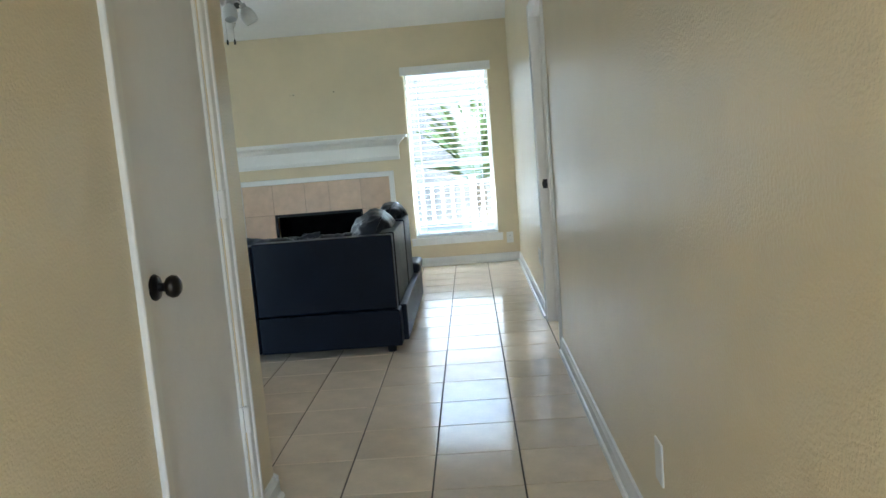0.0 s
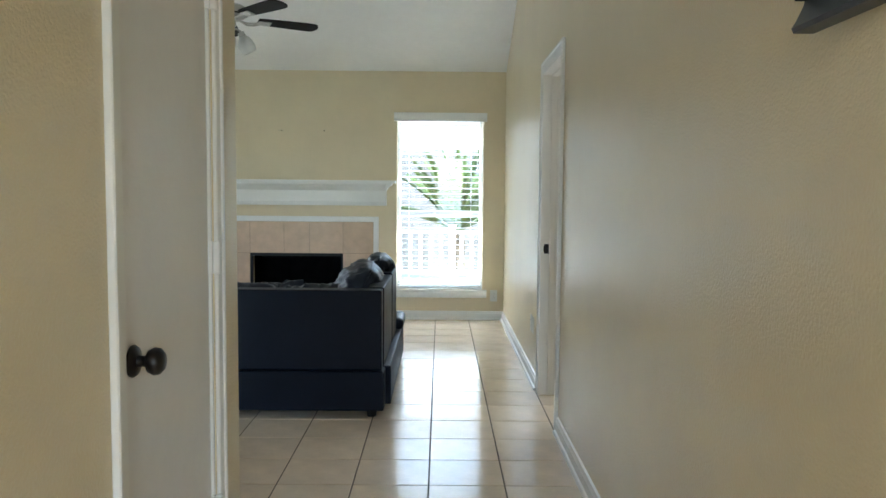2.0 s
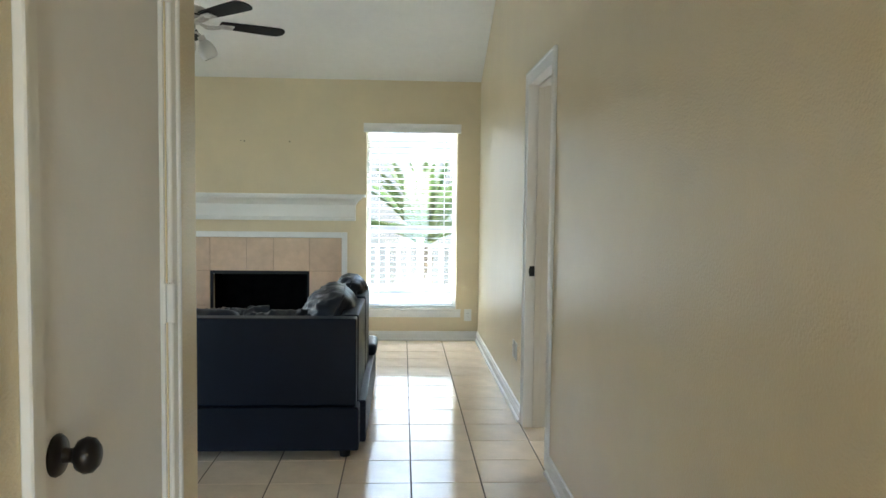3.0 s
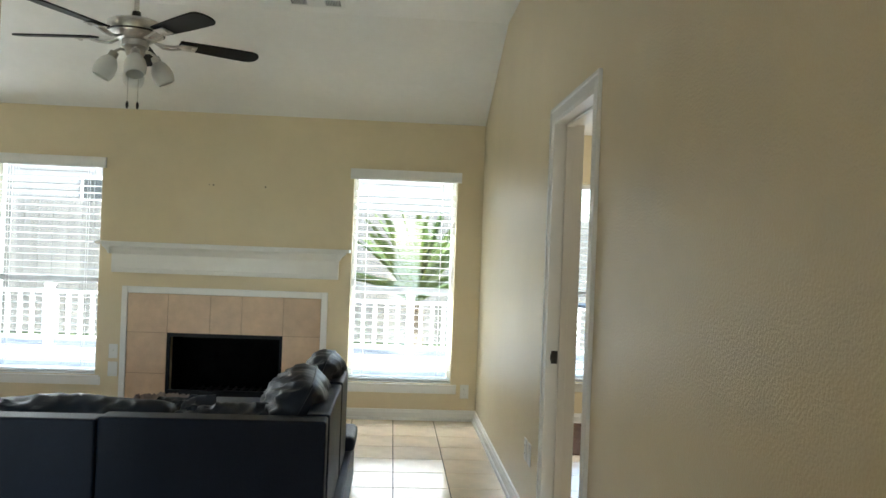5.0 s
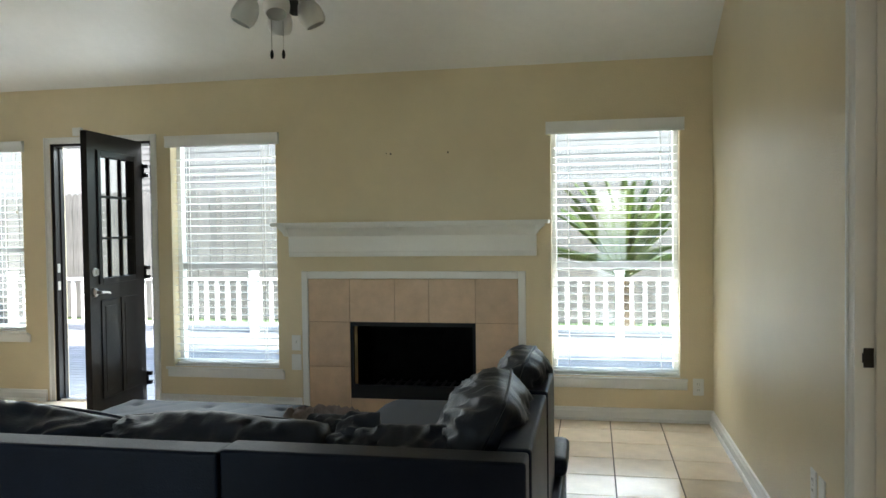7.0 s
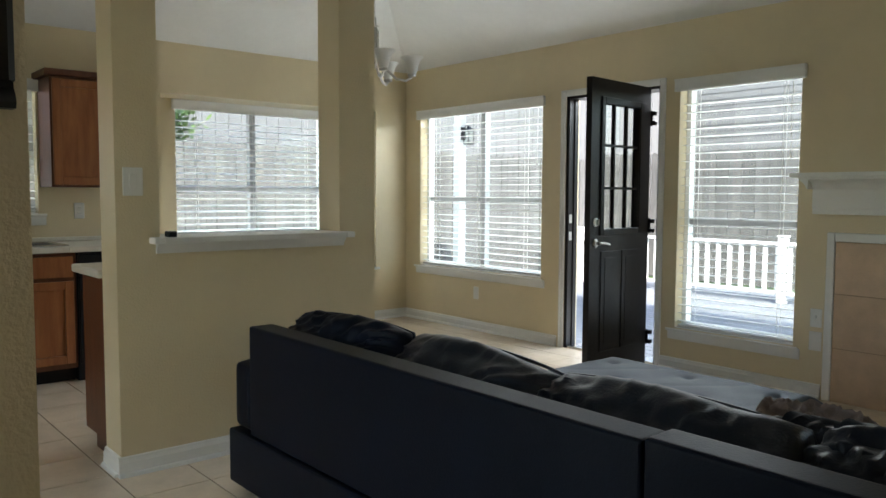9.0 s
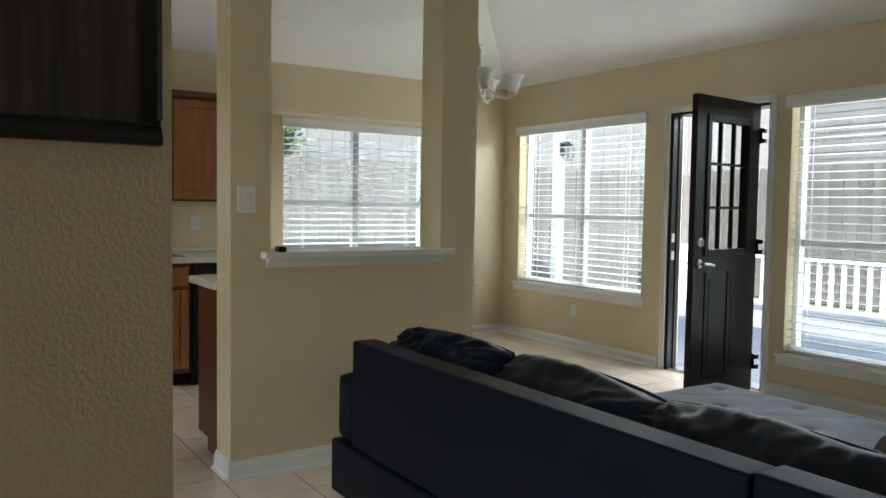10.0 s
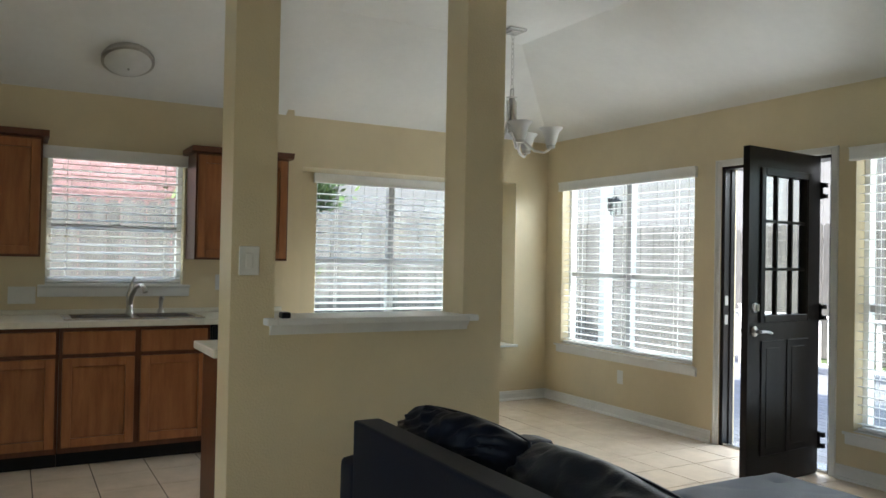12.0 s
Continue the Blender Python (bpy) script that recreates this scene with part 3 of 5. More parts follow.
# ---- fireplace ----
fp = thing("fireplace", (-1.285, YB, 0), "tiled fireplace with a black firebox and white trim", "fireplace")
ox = -1.285
for fname, spec in (("side_panel", (FIRE[0] - 0.03, FIRE[0] - 0.004, 0.002, 0.4995, FIRE[2], FIRE[3])), ("side_panel", (FIRE[1] + 0.004, FIRE[1] + 0.03, 0.002, 0.4995, FIRE[2], FIRE[3])), ("back_panel", (FIRE[0] - 0.03, FIRE[1] + 0.03, 0.5, 0.53, FIRE[2] - 0.03, FIRE[3] + 0.03)), ("firebox_floor", (FIRE[0] - 0.03, FIRE[1] + 0.03, 0.002, 0.4995, FIRE[2] - 0.03, FIRE[2] - 0.002)), ("firebox_top", (FIRE[0] - 0.03, FIRE[1] + 0.03, 0.002, 0.4995, FIRE[3] + 0.002, FIRE[3] + 0.03))):
    part(fname, uv(boxes(spec), pose(-ox, 0, 0)), M_SOOT, fp, "sooty black firebox panel")
fr = 0.022
part("firebox_frame", uv(boxes((FIRE[0], FIRE[0] + fr, -0.012, 0.02, FIRE[2], FIRE[3]), (FIRE[1] - fr, FIRE[1], -0.012, 0.02, FIRE[2], FIRE[3]), (FIRE[0] + fr, FIRE[1] - fr, -0.012, 0.02, FIRE[3] - 0.03, FIRE[3]), (FIRE[0] + fr, FIRE[1] - fr, -0.012, 0.02, FIRE[2], FIRE[2] + 0.10)), pose(-ox, 0, 0)), M_BLACK, fp, "black steel surround frame")
part("grate", uv(boxes(*[(x, x + 0.012, 0.12, 0.36, FIRE[2] + 0.06, FIRE[2] + 0.075) for x in np.arange(-1.6, -0.96, 0.07)], (-1.62, -0.94, 0.13, 0.145, FIRE[2] + 0.045, FIRE[2] + 0.06), (-1.62, -0.94, 0.33, 0.345, FIRE[2] + 0.045, FIRE[2] + 0.06)), pose(-ox, 0, 0)), M_BLACK, fp)
g = 0.002
xs = [-2.072, -1.750, -1.410, -1.156, -0.818, -0.512]
tiles = [(xs[i], xs[i + 1], FIRE[3], 0.980) for i in range(5)]
for z0, z1 in ((0.33, FIRE[3]), (0.0, 0.33)):
    tiles += [(xs[0], xs[1], z0, z1), (xs[4], xs[5], z0, z1)]
tiles.append((xs[1], xs[4], 0.0, FIRE[2]))
part("tile_bed", uv(boxes((xs[0], xs[1], -0.008, -0.001, 0, 0.98), (xs[4], xs[5], -0.008, -0.001, 0, 0.98), (xs[1], xs[4], -0.008, -0.001, FIRE[3], 0.98), (xs[1], xs[4], -0.008, -0.001, 0, FIRE[2])), pose(-ox, 0, 0)), M_FGROUT, fp)
for x0, x1, z0, z1 in tiles:
    part("tile", uv(boxes((x0 + g, x1 - g, -0.0145, -0.0075, z0 + g, z1 - g, 0.002)), pose(-ox, 0, 0)), M_FTILE, fp)
for sx0, sx1, sz0, sz1 in ((-2.120, -2.0725, 0, 1.035), (-0.5115, -0.459, 0, 1.035), (-2.0725, -0.5115, 0.9805, 1.035)):
    part("surround_trim", uv(boxes((sx0, sx1, -0.024, -0.001, sz0, sz1, 0.004)), pose(-ox, 0, 0)), M_TRIM, fp, "white painted surround trim")

man = thing("mantel_shelf", (-1.285, YB, 1.145), "white painted wooden mantel with crown moulding", "mantel")
half = 0.905
prof = [(0.0, 0.0), (-0.075, 0.0), (-0.080, 0.012), (-0.080, 0.030), (-0.085, 0.036), (-0.085, 0.150), (-0.095, 0.157), (-0.100, 0.170), (-0.115, 0.188), (-0.140, 0.203), (-0.152, 0.210), (-0.152, 0.222), (0.0, 0.222)]
part("moulding", extrude_profile(prof, -half, half, "x"), M_TRIM, man, "", 35)
for sgn in (-1, 1):
    q = [(sgn * (half - 0.001), 0.150), (sgn * (half + 0.010), 0.157), (sgn * (half + 0.015), 0.170), (sgn * (half + 0.030), 0.188), (sgn * (half + 0.050), 0.203), (sgn * (half + 0.058), 0.210), (sgn * (half + 0.058), 0.222), (sgn * (half - 0.001), 0.222)]
    part("end_moulding", extrude_profile(q, -0.152, -0.001, "y"), M_TRIM, man, "", 35)
part("shelf", boxes((-1.0, 1.0, -0.195, -0.001, 0.2225, 0.250, 0.006, 2)), M_TRIM, man)

for hx in (-1.428, -1.006):
    tagged(part("nail_hole", lathe([(0, -0.002), (0.007, -0.002), (0.005, 0.002), (0, 0.0015)], 10, None, pose(hx, YB - 0.001, 1.885, 90)), M_DARK), "small dark anchor hole in the cream wall", "hole")
tagged(part("nail_hole", lathe([(0, -0.002), (0.004, -0.002), (0.003, 0.002), (0, 0.0015)], 10, None, pose(-1.46, YB - 0.001, 1.888, 90)), M_DARK), "tiny nail hole in the cream wall", "hole")


# ---- plates ----
def plate(m, w, h, label, cat, kind):
    """A cover plate in its own frame: x across, y out of the wall is -y, z up."""
    p = thing(cat.replace(" ", "_"), m, label, cat)
    part("cover", boxes((-w / 2, w / 2, -0.006, 0.0, -h / 2, h / 2, 0.003)), M_PLATE, p)
    if kind == "outlet":
        for dz in (-0.020, 0.020):
            s = part("socket", boxes((-0.016, 0.016, -0.008, -0.0055, dz - 0.013, dz + 0.013, 0.002)), M_PLATE, p)
            for dx in (-0.006, 0.006):
                part("slot", boxes((dx - 0.001, dx + 0.001, -0.0086, -0.0079, dz - 0.004, dz + 0.006)), M_DARK, s)
        part("screw", lathe([(0, -0.0015), (0.003, -0.001), (0.003, 0.001), (0, 0.001)], 8, None, pose(0, -0.0065, 0, 90)), M_NICKEL, p)
    elif kind == "rocker":
        n = max(1, round(w / 0.075))
        for i in range(n):
            x = (i - (n - 1) / 2) * 0.046
            part("rocker", boxes((x - 0.016, x + 0.016, -0.0095, -0.0055, -0.033, 0.033, 0.002)), M_PLATE, p)
    elif kind == "toggle":
        part("toggle", boxes((-0.005, 0.005, -0.018, -0.0055, -0.004, 0.016, 0.002)), M_PLATE, p)
    return p


plate(pose(0.702, YB, 0.245), 0.072, 0.116, "white duplex outlet above the baseboard", "wall outlet", "outlet")
plate(pose(-2.175, YB, 0.50), 0.072, 0.116, "white switch plate beside the fireplace", "light switch", "toggle")
plate(pose(-2.175, YB, 0.355), 0.078, 0.12, "white blank cover plate beside the fireplace", "cover plate", "blank")
plate(pose(-5.273, YB, 0.345), 0.072, 0.116, "white cover plate below the dining window", "cover plate", "blank")
plate(pose(XR, 6.06, 0.385, 0, 0, -90), 0.072, 0.116, "white duplex outlet on the cream hall wall", "wall outlet", "outlet")
plate(pose(XR, 5.955, 0.385, 0, 0, -90), 0.072, 0.116, "white cable cover plate on the hall wall", "cover plate", "blank")
plate(pose(XR, 2.475, 0.318, 0, 0, -90), 0.078, 0.125, "white cover plate low on the hallway wall", "cover plate", "blank")
plate(pose(XP, 4.795, 1.302, 0, 0, 90), 0.088, 0.124, "white rocker dimmer switch on the post", "light switch", "rocker")

# small sensor over the back door
tagged(part("door_sensor", boxes((-3.99, -3.915, YB - 0.035, YB - 0.001, 2.10, 2.165, 0.006, 2)), M_PLATE), "small cream alarm sensor above the back door", "sensor")

# ---- back door, standing open into the room ----
door = thing("back_door", pose(-3.44, YB - 0.035, 0.012, 0, 0, -85), "dark brown half-glass entry door standing open", "door")
DW, DH, DT = 0.755, 2.02, 0.044
gu0, gu1, gz0, gz1 = 0.14, DW - 0.14, 1.00, 1.87
bm = wall_cells(bmesh.new(), "x", 0, DT, 0, DW, 0, DH, [(gu0, gu1, gz0, gz1)])
part("slab", bm, M_DOORB, door)
for f0, f1 in ((-0.012, -0.0005), (DT + 0.0005, DT + 0.012)):
    part("glass_stop", boxes((gu0 - 0.03, gu0 + 0.012, f0, f1, gz0 - 0.03, gz1 + 0.03, 0.003), (gu1 - 0.012, gu1 + 0.03, f0, f1, gz0 - 0.03, gz1 + 0.03, 0.003), (gu0 + 0.012, gu1 - 0.012, f0, f1, gz0 - 0.03, gz0 + 0.012, 0.003), (gu0 + 0.012, gu1 - 0.012, f0, f1, gz1 - 0.012, gz1 + 0.03, 0.003)), M_DOORB, door)
    for x0, x1 in ((0.13, 0.36), (DW - 0.36, DW - 0.13)):
        pbm = boxes((x0, x1, f0 * 0.5 if f0 < 0 else f0, f1 if f0 < 0 else f0 + 0.006, 0.17, 0.86, 0.003))
        pnl = part("panel", pbm, M_DOORB, door)
        k0, k1 = (f0 * 0.72, f0 * 0.5 - 0.0002) if f0 < 0 else (f0 + 0.0062, f0 + 0.009)
        part("raised_field", boxes((x0 + 0.045, x1 - 0.045, k0, k1, 0.215, 0.815, 0.004)), M_DOORB, pnl)
pane = part("pane", boxes((gu0, gu1, DT / 2 - 0.002, DT / 2 + 0.002, gz0, gz1)), M_GLASS, door)
pane.visible_shadow = False
gw = (gu1 - gu0) / 3
for i in (1, 2):
    part("glazing_bar", boxes((gu0 + gw * i - 0.009, gu0 + gw * i + 0.009, 0.008, DT - 0.008, gz0 + 0.0121, gz1 - 0.0121, 0.002)), M_DOORB, door)
gh = (gz1 - gz0) / 3
for i in (1, 2):
    part("glazing_bar", boxes((gu0 + 0.0121, gu1 - 0.0121, 0.010, DT - 0.010, gz0 + gh * i - 0.009, gz0 + gh * i + 0.009, 0.002)), M_DOORB, door)
for f, sg in ((0, -1), (DT, 1)):
    lev = part("lever_handle", lathe([(0, 0), (0.031, 0), (0.031, 0.006), (0.024, 0.012), (0.011, 0.016), (0.011, 0.045), (0, 0.045)], 18, None, pose(DW - 0.065, f, 0.92, -90 * sg)), M_NICKEL, door, "satin nickel lever handle", 35)
    part("lever", tube([(DW - 0.065, f + sg * 0.042, 0.92), (DW - 0.10, f + sg * 0.045, 0.921), (DW - 0.15, f + sg * 0.046, 0.915), (DW - 0.178, f + sg * 0.044, 0.908)], [0.010, 0.009, 0.008, 0.007], 10), M_NICKEL, lev, "", 50)
    db = part("deadbolt", lathe([(0, 0), (0.030, 0), (0.028, 0.010), (0.012, 0.014), (0, 0.014)], 18, None, pose(DW - 0.065, f, 1.06, -90 * sg)), M_NICKEL, door, "satin nickel deadbolt", 35)
    part("thumb_turn", boxes((DW - 0.070, DW - 0.060, *sorted((f + sg * 0.0142, f + sg * 0.03)), 1.04, 1.08, 0.002)), M_NICKEL, db)
for z in (0.20, 1.02, 1.80):
    part("hinge", boxes((-0.030, -0.0005, DT - 0.010, DT + 0.036, z - 0.05, z - 0.02, 0.003), (-0.030, -0.0005, DT - 0.010, DT + 0.036, z + 0.02, z + 0.05, 0.003), (-0.016, -0.001, DT - 0.014, DT + 0.012, z - 0.055, z + 0.055, 0.004)), M_BLACK, door, "black door hinge")
part("weather_sweep", boxes((0.005, DW - 0.005, 0.006, DT - 0.006, -0.010, -0.0005)), M_BLACK, door)
# dark frame lining in the opening
bm = bmesh.new()
box(bm, DOOR_B[0], DOOR_B[0] + 0.03, YB + 0.002, YB + 0.11, 0, DOOR_B[3])
box(bm, DOOR_B[1] - 0.012, DOOR_B[1], YB + 0.002, YB + 0.17, 0, DOOR_B[3])
box(bm, DOOR_B[0] + 0.035, DOOR_B[1] - 0.012, YB + 0.002, YB + 0.17, DOOR_B[3] - 0.02, DOOR_B[3])
box(bm, DOOR_B[0] + 0.03, DOOR_B[0] + 0.040, YB + 0.06, YB + 0.10, 0, DOOR_B[3] - 0.02)
dfm = structure("door_3", bm, M_DOORB, "dark brown frame of the back door", "door frame")
part("threshold", boxes((DOOR_B[0] + 0.036, DOOR_B[1] - 0.013, YB + 0.0, YB + 0.168, 0.0, 0.02, 0.006)), M_STEEL, dfm, "worn metal threshold")
for z in (0.92, 1.06):
    part("strike_plate", boxes((DOOR_B[0] + 0.0302, DOOR_B[0] + 0.033, YB + 0.012, YB + 0.045, z - 0.035, z + 0.035, 0.001)), M_NICKEL, dfm, "nickel strike plate")
# ---- closet door ----
cd = thing("closet_door", (XH - 0.010, DOOR_C[0] + 0.014, 0.012), "flat white painted closet door, closed", "door")
CW = DOOR_C[1] - DOOR_C[0] - 0.03
part("slab", boxes((-0.035, 0.0, 0, CW, 0, 2.005, 0.002)), M_DOORW, cd)
kn = part("knob", lathe([(0, 0), (0.033, 0), (0.034, 0.004), (0.030, 0.010), (0.013, 0.014), (0.011, 0.024), (0.013, 0.030), (0.024, 0.036), (0.029, 0.047), (0.027, 0.058), (0.018, 0.066), (0, 0.068)], 24, None, pose(0, 0.062, 0.922, 0, 90)), M_BRONZE, cd, "black bronze round knob", 50)
for z in (0.38, 1.09, 1.80):
    hg = part("hinge", boxes((0.012, 0.030, CW + 0.002, CW + 0.018, z - 0.045, z + 0.045, 0.003)), M_TRIM, cd, "white painted hinge")
    part("leaf", boxes((0.0005, 0.012, CW - 0.004, CW + 0.012, z - 0.044, z + 0.044)), M_TRIM, hg)

# ---- pass-through ledge ----
led = thing("pass_through_ledge", (XP - PT / 2, 5.38, 1.027), "white painted ledge across the pass-through", "ledge")
part("board", boxes((-PT / 2 - 0.03, PT / 2 + 0.075, -0.468, 0.4775, 0.0, 0.03, 0.005, 2)), M_TRIM, led)
part("board_nose", boxes((PT / 2 + 0.003, PT / 2 + 0.075, -0.52, -0.4685, 0.0, 0.03, 0.004)), M_TRIM, led)
part("board_nose", boxes((PT / 2 + 0.003, PT / 2 + 0.075, 0.478, 0.53, 0.0, 0.03, 0.004)), M_TRIM, led)
part("apron", extrude_profile([(PT / 2 + 0.001, -0.045), (PT / 2 + 0.010, -0.045), (PT / 2 + 0.014, -0.030), (PT / 2 + 0.030, -0.012), (PT / 2 + 0.035, -0.001), (PT / 2 + 0.001, -0.001)], -0.49, 0.50, "y"), M_TRIM, led, "", 40)
tagged(part("small_black_box", boxes((XP + 0.015, XP + 0.065, 4.925, 4.965, 1.0572, 1.083, 0.004)), M_BLACK), "small black plastic box on the white ledge", "gadget")

# ---- pictures ----
def picture(name, m, w, h, canvas, label, fw=0.055, ft=0.035):
    """Framed print in its own frame: x across, z up from the lower edge, hung on y = 0 and facing -y."""
    p = thing(name, m, label, "picture")
    prof = [(0, 0), (-ft, 0), (-ft - 0.004, 0.008), (-ft * 0.9, 0.02), (-ft * 0.55, fw - 0.008), (-ft * 0.5, fw), (0, fw)]
    part("frame_rail", extrude_profile(prof, 0, w, "x"), M_FRAME, p, "", 30)
    part("frame_rail", uv(extrude_profile(prof, 0, w, "x"), Matrix.Translation((0, 0, h)) @ Matrix.Diagonal((1, 1, -1, 1))), M_FRAME, p, "", 30)
    for x, s in ((0, 1), (w, -1)):
        sp = [(s * z + x, y) for y, z in prof]
        bm = bmesh.new()
        ring = [[bm.verts.new((u, v, zz)) for u, v in sp] for zz in (fw, h - fw)]
        k = len(sp)
        for i in range(k):
            bm.faces.new((ring[0][i], ring[0][(i + 1) % k], ring[1][(i + 1) % k], ring[1][i]))
        part("frame_stile", bm, M_FRAME, p, "", 30)
    part("canvas", boxes((fw - 0.003, w - fw + 0.003, -0.012, -0.004, fw - 0.003, h - fw + 0.003)), canvas, p, "dark streaked print")
    return p


picture("framed_picture", pose(XA, 3.866 - 0.95, 1.36, 0, 0, 90), 0.95, 0.72, M_CANVAS, "large dark print in a black wooden frame", fw=0.035, ft=0.022)
picture("framed_picture", pose(XR, 2.09, 1.565, 0, 0, -90), 0.62, 0.62, M_CANVAS2, "dark green picture in a black frame on the hall wall")


# ---- sectional sofa ----
def soft_box(sx, sy, sz, r, seg=3, bulge=0.0, wrinkle=0.0, cuts=8, seed=0, puff=0.0):
    """A padded block centred on the origin: rounded edges, bulging faces and soft creases."""
    bm = bmesh.new()
    box(bm, -sx / 2, sx / 2, -sy / 2, sy / 2, -sz / 2, sz / 2)
    bmesh.ops.subdivide_edges(bm, edges=bm.edges[:], cuts=cuts, use_grid_fill=True)
    for v in bm.verts:
        p = v.co.copy()
        q = Vector((max(-sx / 2 + r, min(sx / 2 - r, p.x)), max(-sy / 2 + r, min(sy / 2 - r, p.y)), max(-sz / 2 + r, min(sz / 2 - r, p.z))))
        d = p - q
        if d.length > 1e-6:
            p = q + d.normalized() * r
        fx, fy, fz = 1 - (2 * p.x / sx) ** 2, 1 - (2 * p.y / sy) ** 2, 1 - (2 * p.z / sz) ** 2
        if bulge:
            p.x += bulge * fy * fz * (p.x / (sx / 2)) ** 3
            p.y += bulge * fx * fz * (p.y / (sy / 2)) ** 3
            p.z += bulge * fx * fy * (p.z / (sz / 2)) ** 3
        if wrinkle:
            nn = noise.noise(Vector((p.x * 9 + seed * 7.3, p.y * 9, p.z * 5))) + 0.6 * noise.noise(Vector((p.x * 24 + seed, p.y * 20, p.z * 14)))
            p += p.normalized() * wrinkle * nn
        v.co = p
    return bm


def pillow_mesh(w, h, t, seed=0, wrinkle=0.012, n=36):
    """A stuffed cushion: x across, z up, y thick, with rounded corners, slack folds and a seam round the edge."""
    bm = bmesh.new()
    grid = {}
    for s in (-1, 1):
        for i in range(n + 1):
            for j in range(n + 1):
                a, b = i / n * 2 - 1, j / n * 2 - 1
                if (i in (0, n) or j in (0, n)) and s == 1:
                    grid[i, j, s] = grid[i, j, -1]
                    continue
                f = max(0.0, 1 - a ** 4) ** 0.42 * max(0.0, 1 - b * b) ** 0.40
                x = a * math.sqrt(1 - 0.26 * b * b) * w / 2
                z = b * math.sqrt(1 - 0.36 * a * a) * h / 2
                z -= 0.05 * h * (1 - a * a) * max(0, b)          # sagging upper edge
                big = noise.noise(Vector((a * 1.7 + seed * 3.1, b * 1.5 + s, seed)))
                r = math.hypot(a, b) + 1e-6
                fold = abs(noise.noise(Vector((a / r * 4.5 + seed, b / r * 4.5, s * 2.0 + r * 0.8)))) * r
                crease = noise.noise(Vector((a * 11 + seed, b * 3.5, s + seed)))
                y = s * (t / 2 * f + wrinkle * min(1, f * 1.5) * (1.3 * big - 1.7 * fold + 0.7 * crease))
                grid[i, j, s] = bm.verts.new((x, y, z + wrinkle * 0.5 * big))
    for s in (-1, 1):
        for i in range(n):
            for j in range(n):
                vs = [grid[i, j, s], grid[i + 1, j, s], grid[i + 1, j + 1, s], grid[i, j + 1, s]]
                bm.faces.new(vs if s == -1 else vs[::-1])
    return bm


def piping(w, h, r=0.006):
    pts = []
    for k in range(49):
        a = 2 * math.pi * k / 48
        c, s = math.cos(a), math.sin(a)
        a, b = math.copysign(min(1, abs(c) * 1.41421), c), math.copysign(min(1, abs(s) * 1.41421), s)
        pts.append((a * math.sqrt(1 - 0.26 * b * b) * w / 2, 0, b * math.sqrt(1 - 0.36 * a * a) * h / 2 - 0.05 * h * (1 - a * a) * max(0, b)))
    return tube(pts, r, 6)


SX0, SX1, SEAM = -2.90, -0.168, -1.03
SY = 5.03
sofa = thing("sectional_sofa", (0, 0, 0), "black leather sectional sofa with loose back cushions", "sofa")


def slab(name, x0, x1, y0, y1, z0, z1, r=0.02, mat=None, label="", bulge=0.002, cuts=12):
    if r <= 0.02:
        bm = box(bmesh.new(), (x0 - x1) / 2, (x1 - x0) / 2, (y0 - y1) / 2, (y1 - y0) / 2, (z0 - z1) / 2, (z1 - z0) / 2, 0.014, 4)
    else:
        bm = soft_box(x1 - x0, y1 - y0, z1 - z0, r, bulge=bulge, cuts=cuts, wrinkle=0.0015, seed=x0)
    return part(name, bm, mat or M_LEATHER, sofa, label, None if r <= 0.02 else 60, pose((x0 + x1) / 2, (y0 + y1) / 2, (z0 + z1) / 2))


slab("backrest", SX0, SEAM - 0.002, SY, SY + 0.11, 0.275, 0.722)
slab("backrest", SEAM + 0.002, SX1, SY, SY + 0.11, 0.275, 0.732)
slab("base_panel", SX0 - 0.17, SEAM - 0.002, SY - 0.012, SY + 0.13, 0.045, 0.272, 0.02)
slab("base_panel", SEAM + 0.002, SX1 + 0.014, SY - 0.012, SY + 0.13, 0.045, 0.272, 0.02)
slab("side_back", SX1 - 0.09, SX1 + 0.006, SY + 0.112, 5.855, 0.278, 0.736)
slab("side_back", SX1 - 0.09, SX1 + 0.010, 5.858, 6.31, 0.278, 0.745)
slab("side_base", SX1 - 0.14, SX1 + 0.045, SY + 0.135, 6.70, 0.045, 0.274, 0.02)
slab("side_rail", SX1 - 0.13, SX1 + 0.06, 6.315, 6.70, 0.278, 0.36, 0.03)
slab("arm", SX0 - 0.165, SX0 - 0.004, SY + 0.01, 5.98, 0.276, 0.560, 0.035)
slab("seat_platform", SX0 - 0.16, SX1 - 0.145, SY + 0.165, 5.96, 0.08, 0.29, 0.03)
slab("chaise_platform", -1.10, SX1 - 0.145, 5.97, 6.98, 0.08, 0.29, 0.03)
slab("seat_cushion", SX0 + 0.005, -2.07, SY + 0.16, 5.98, 0.292, 0.44, 0.05, bulge=0.02)
slab("seat_cushion", -2.065, SEAM + 0.02, SY + 0.16, 5.98, 0.292, 0.44, 0.05, bulge=0.02)
slab("chaise_cushion", -1.07, SX1 - 0.16, SY + 0.16, 7.03, 0.292, 0.452, 0.06, M_OTTO, "grey chaise cushion", bulge=0.02)
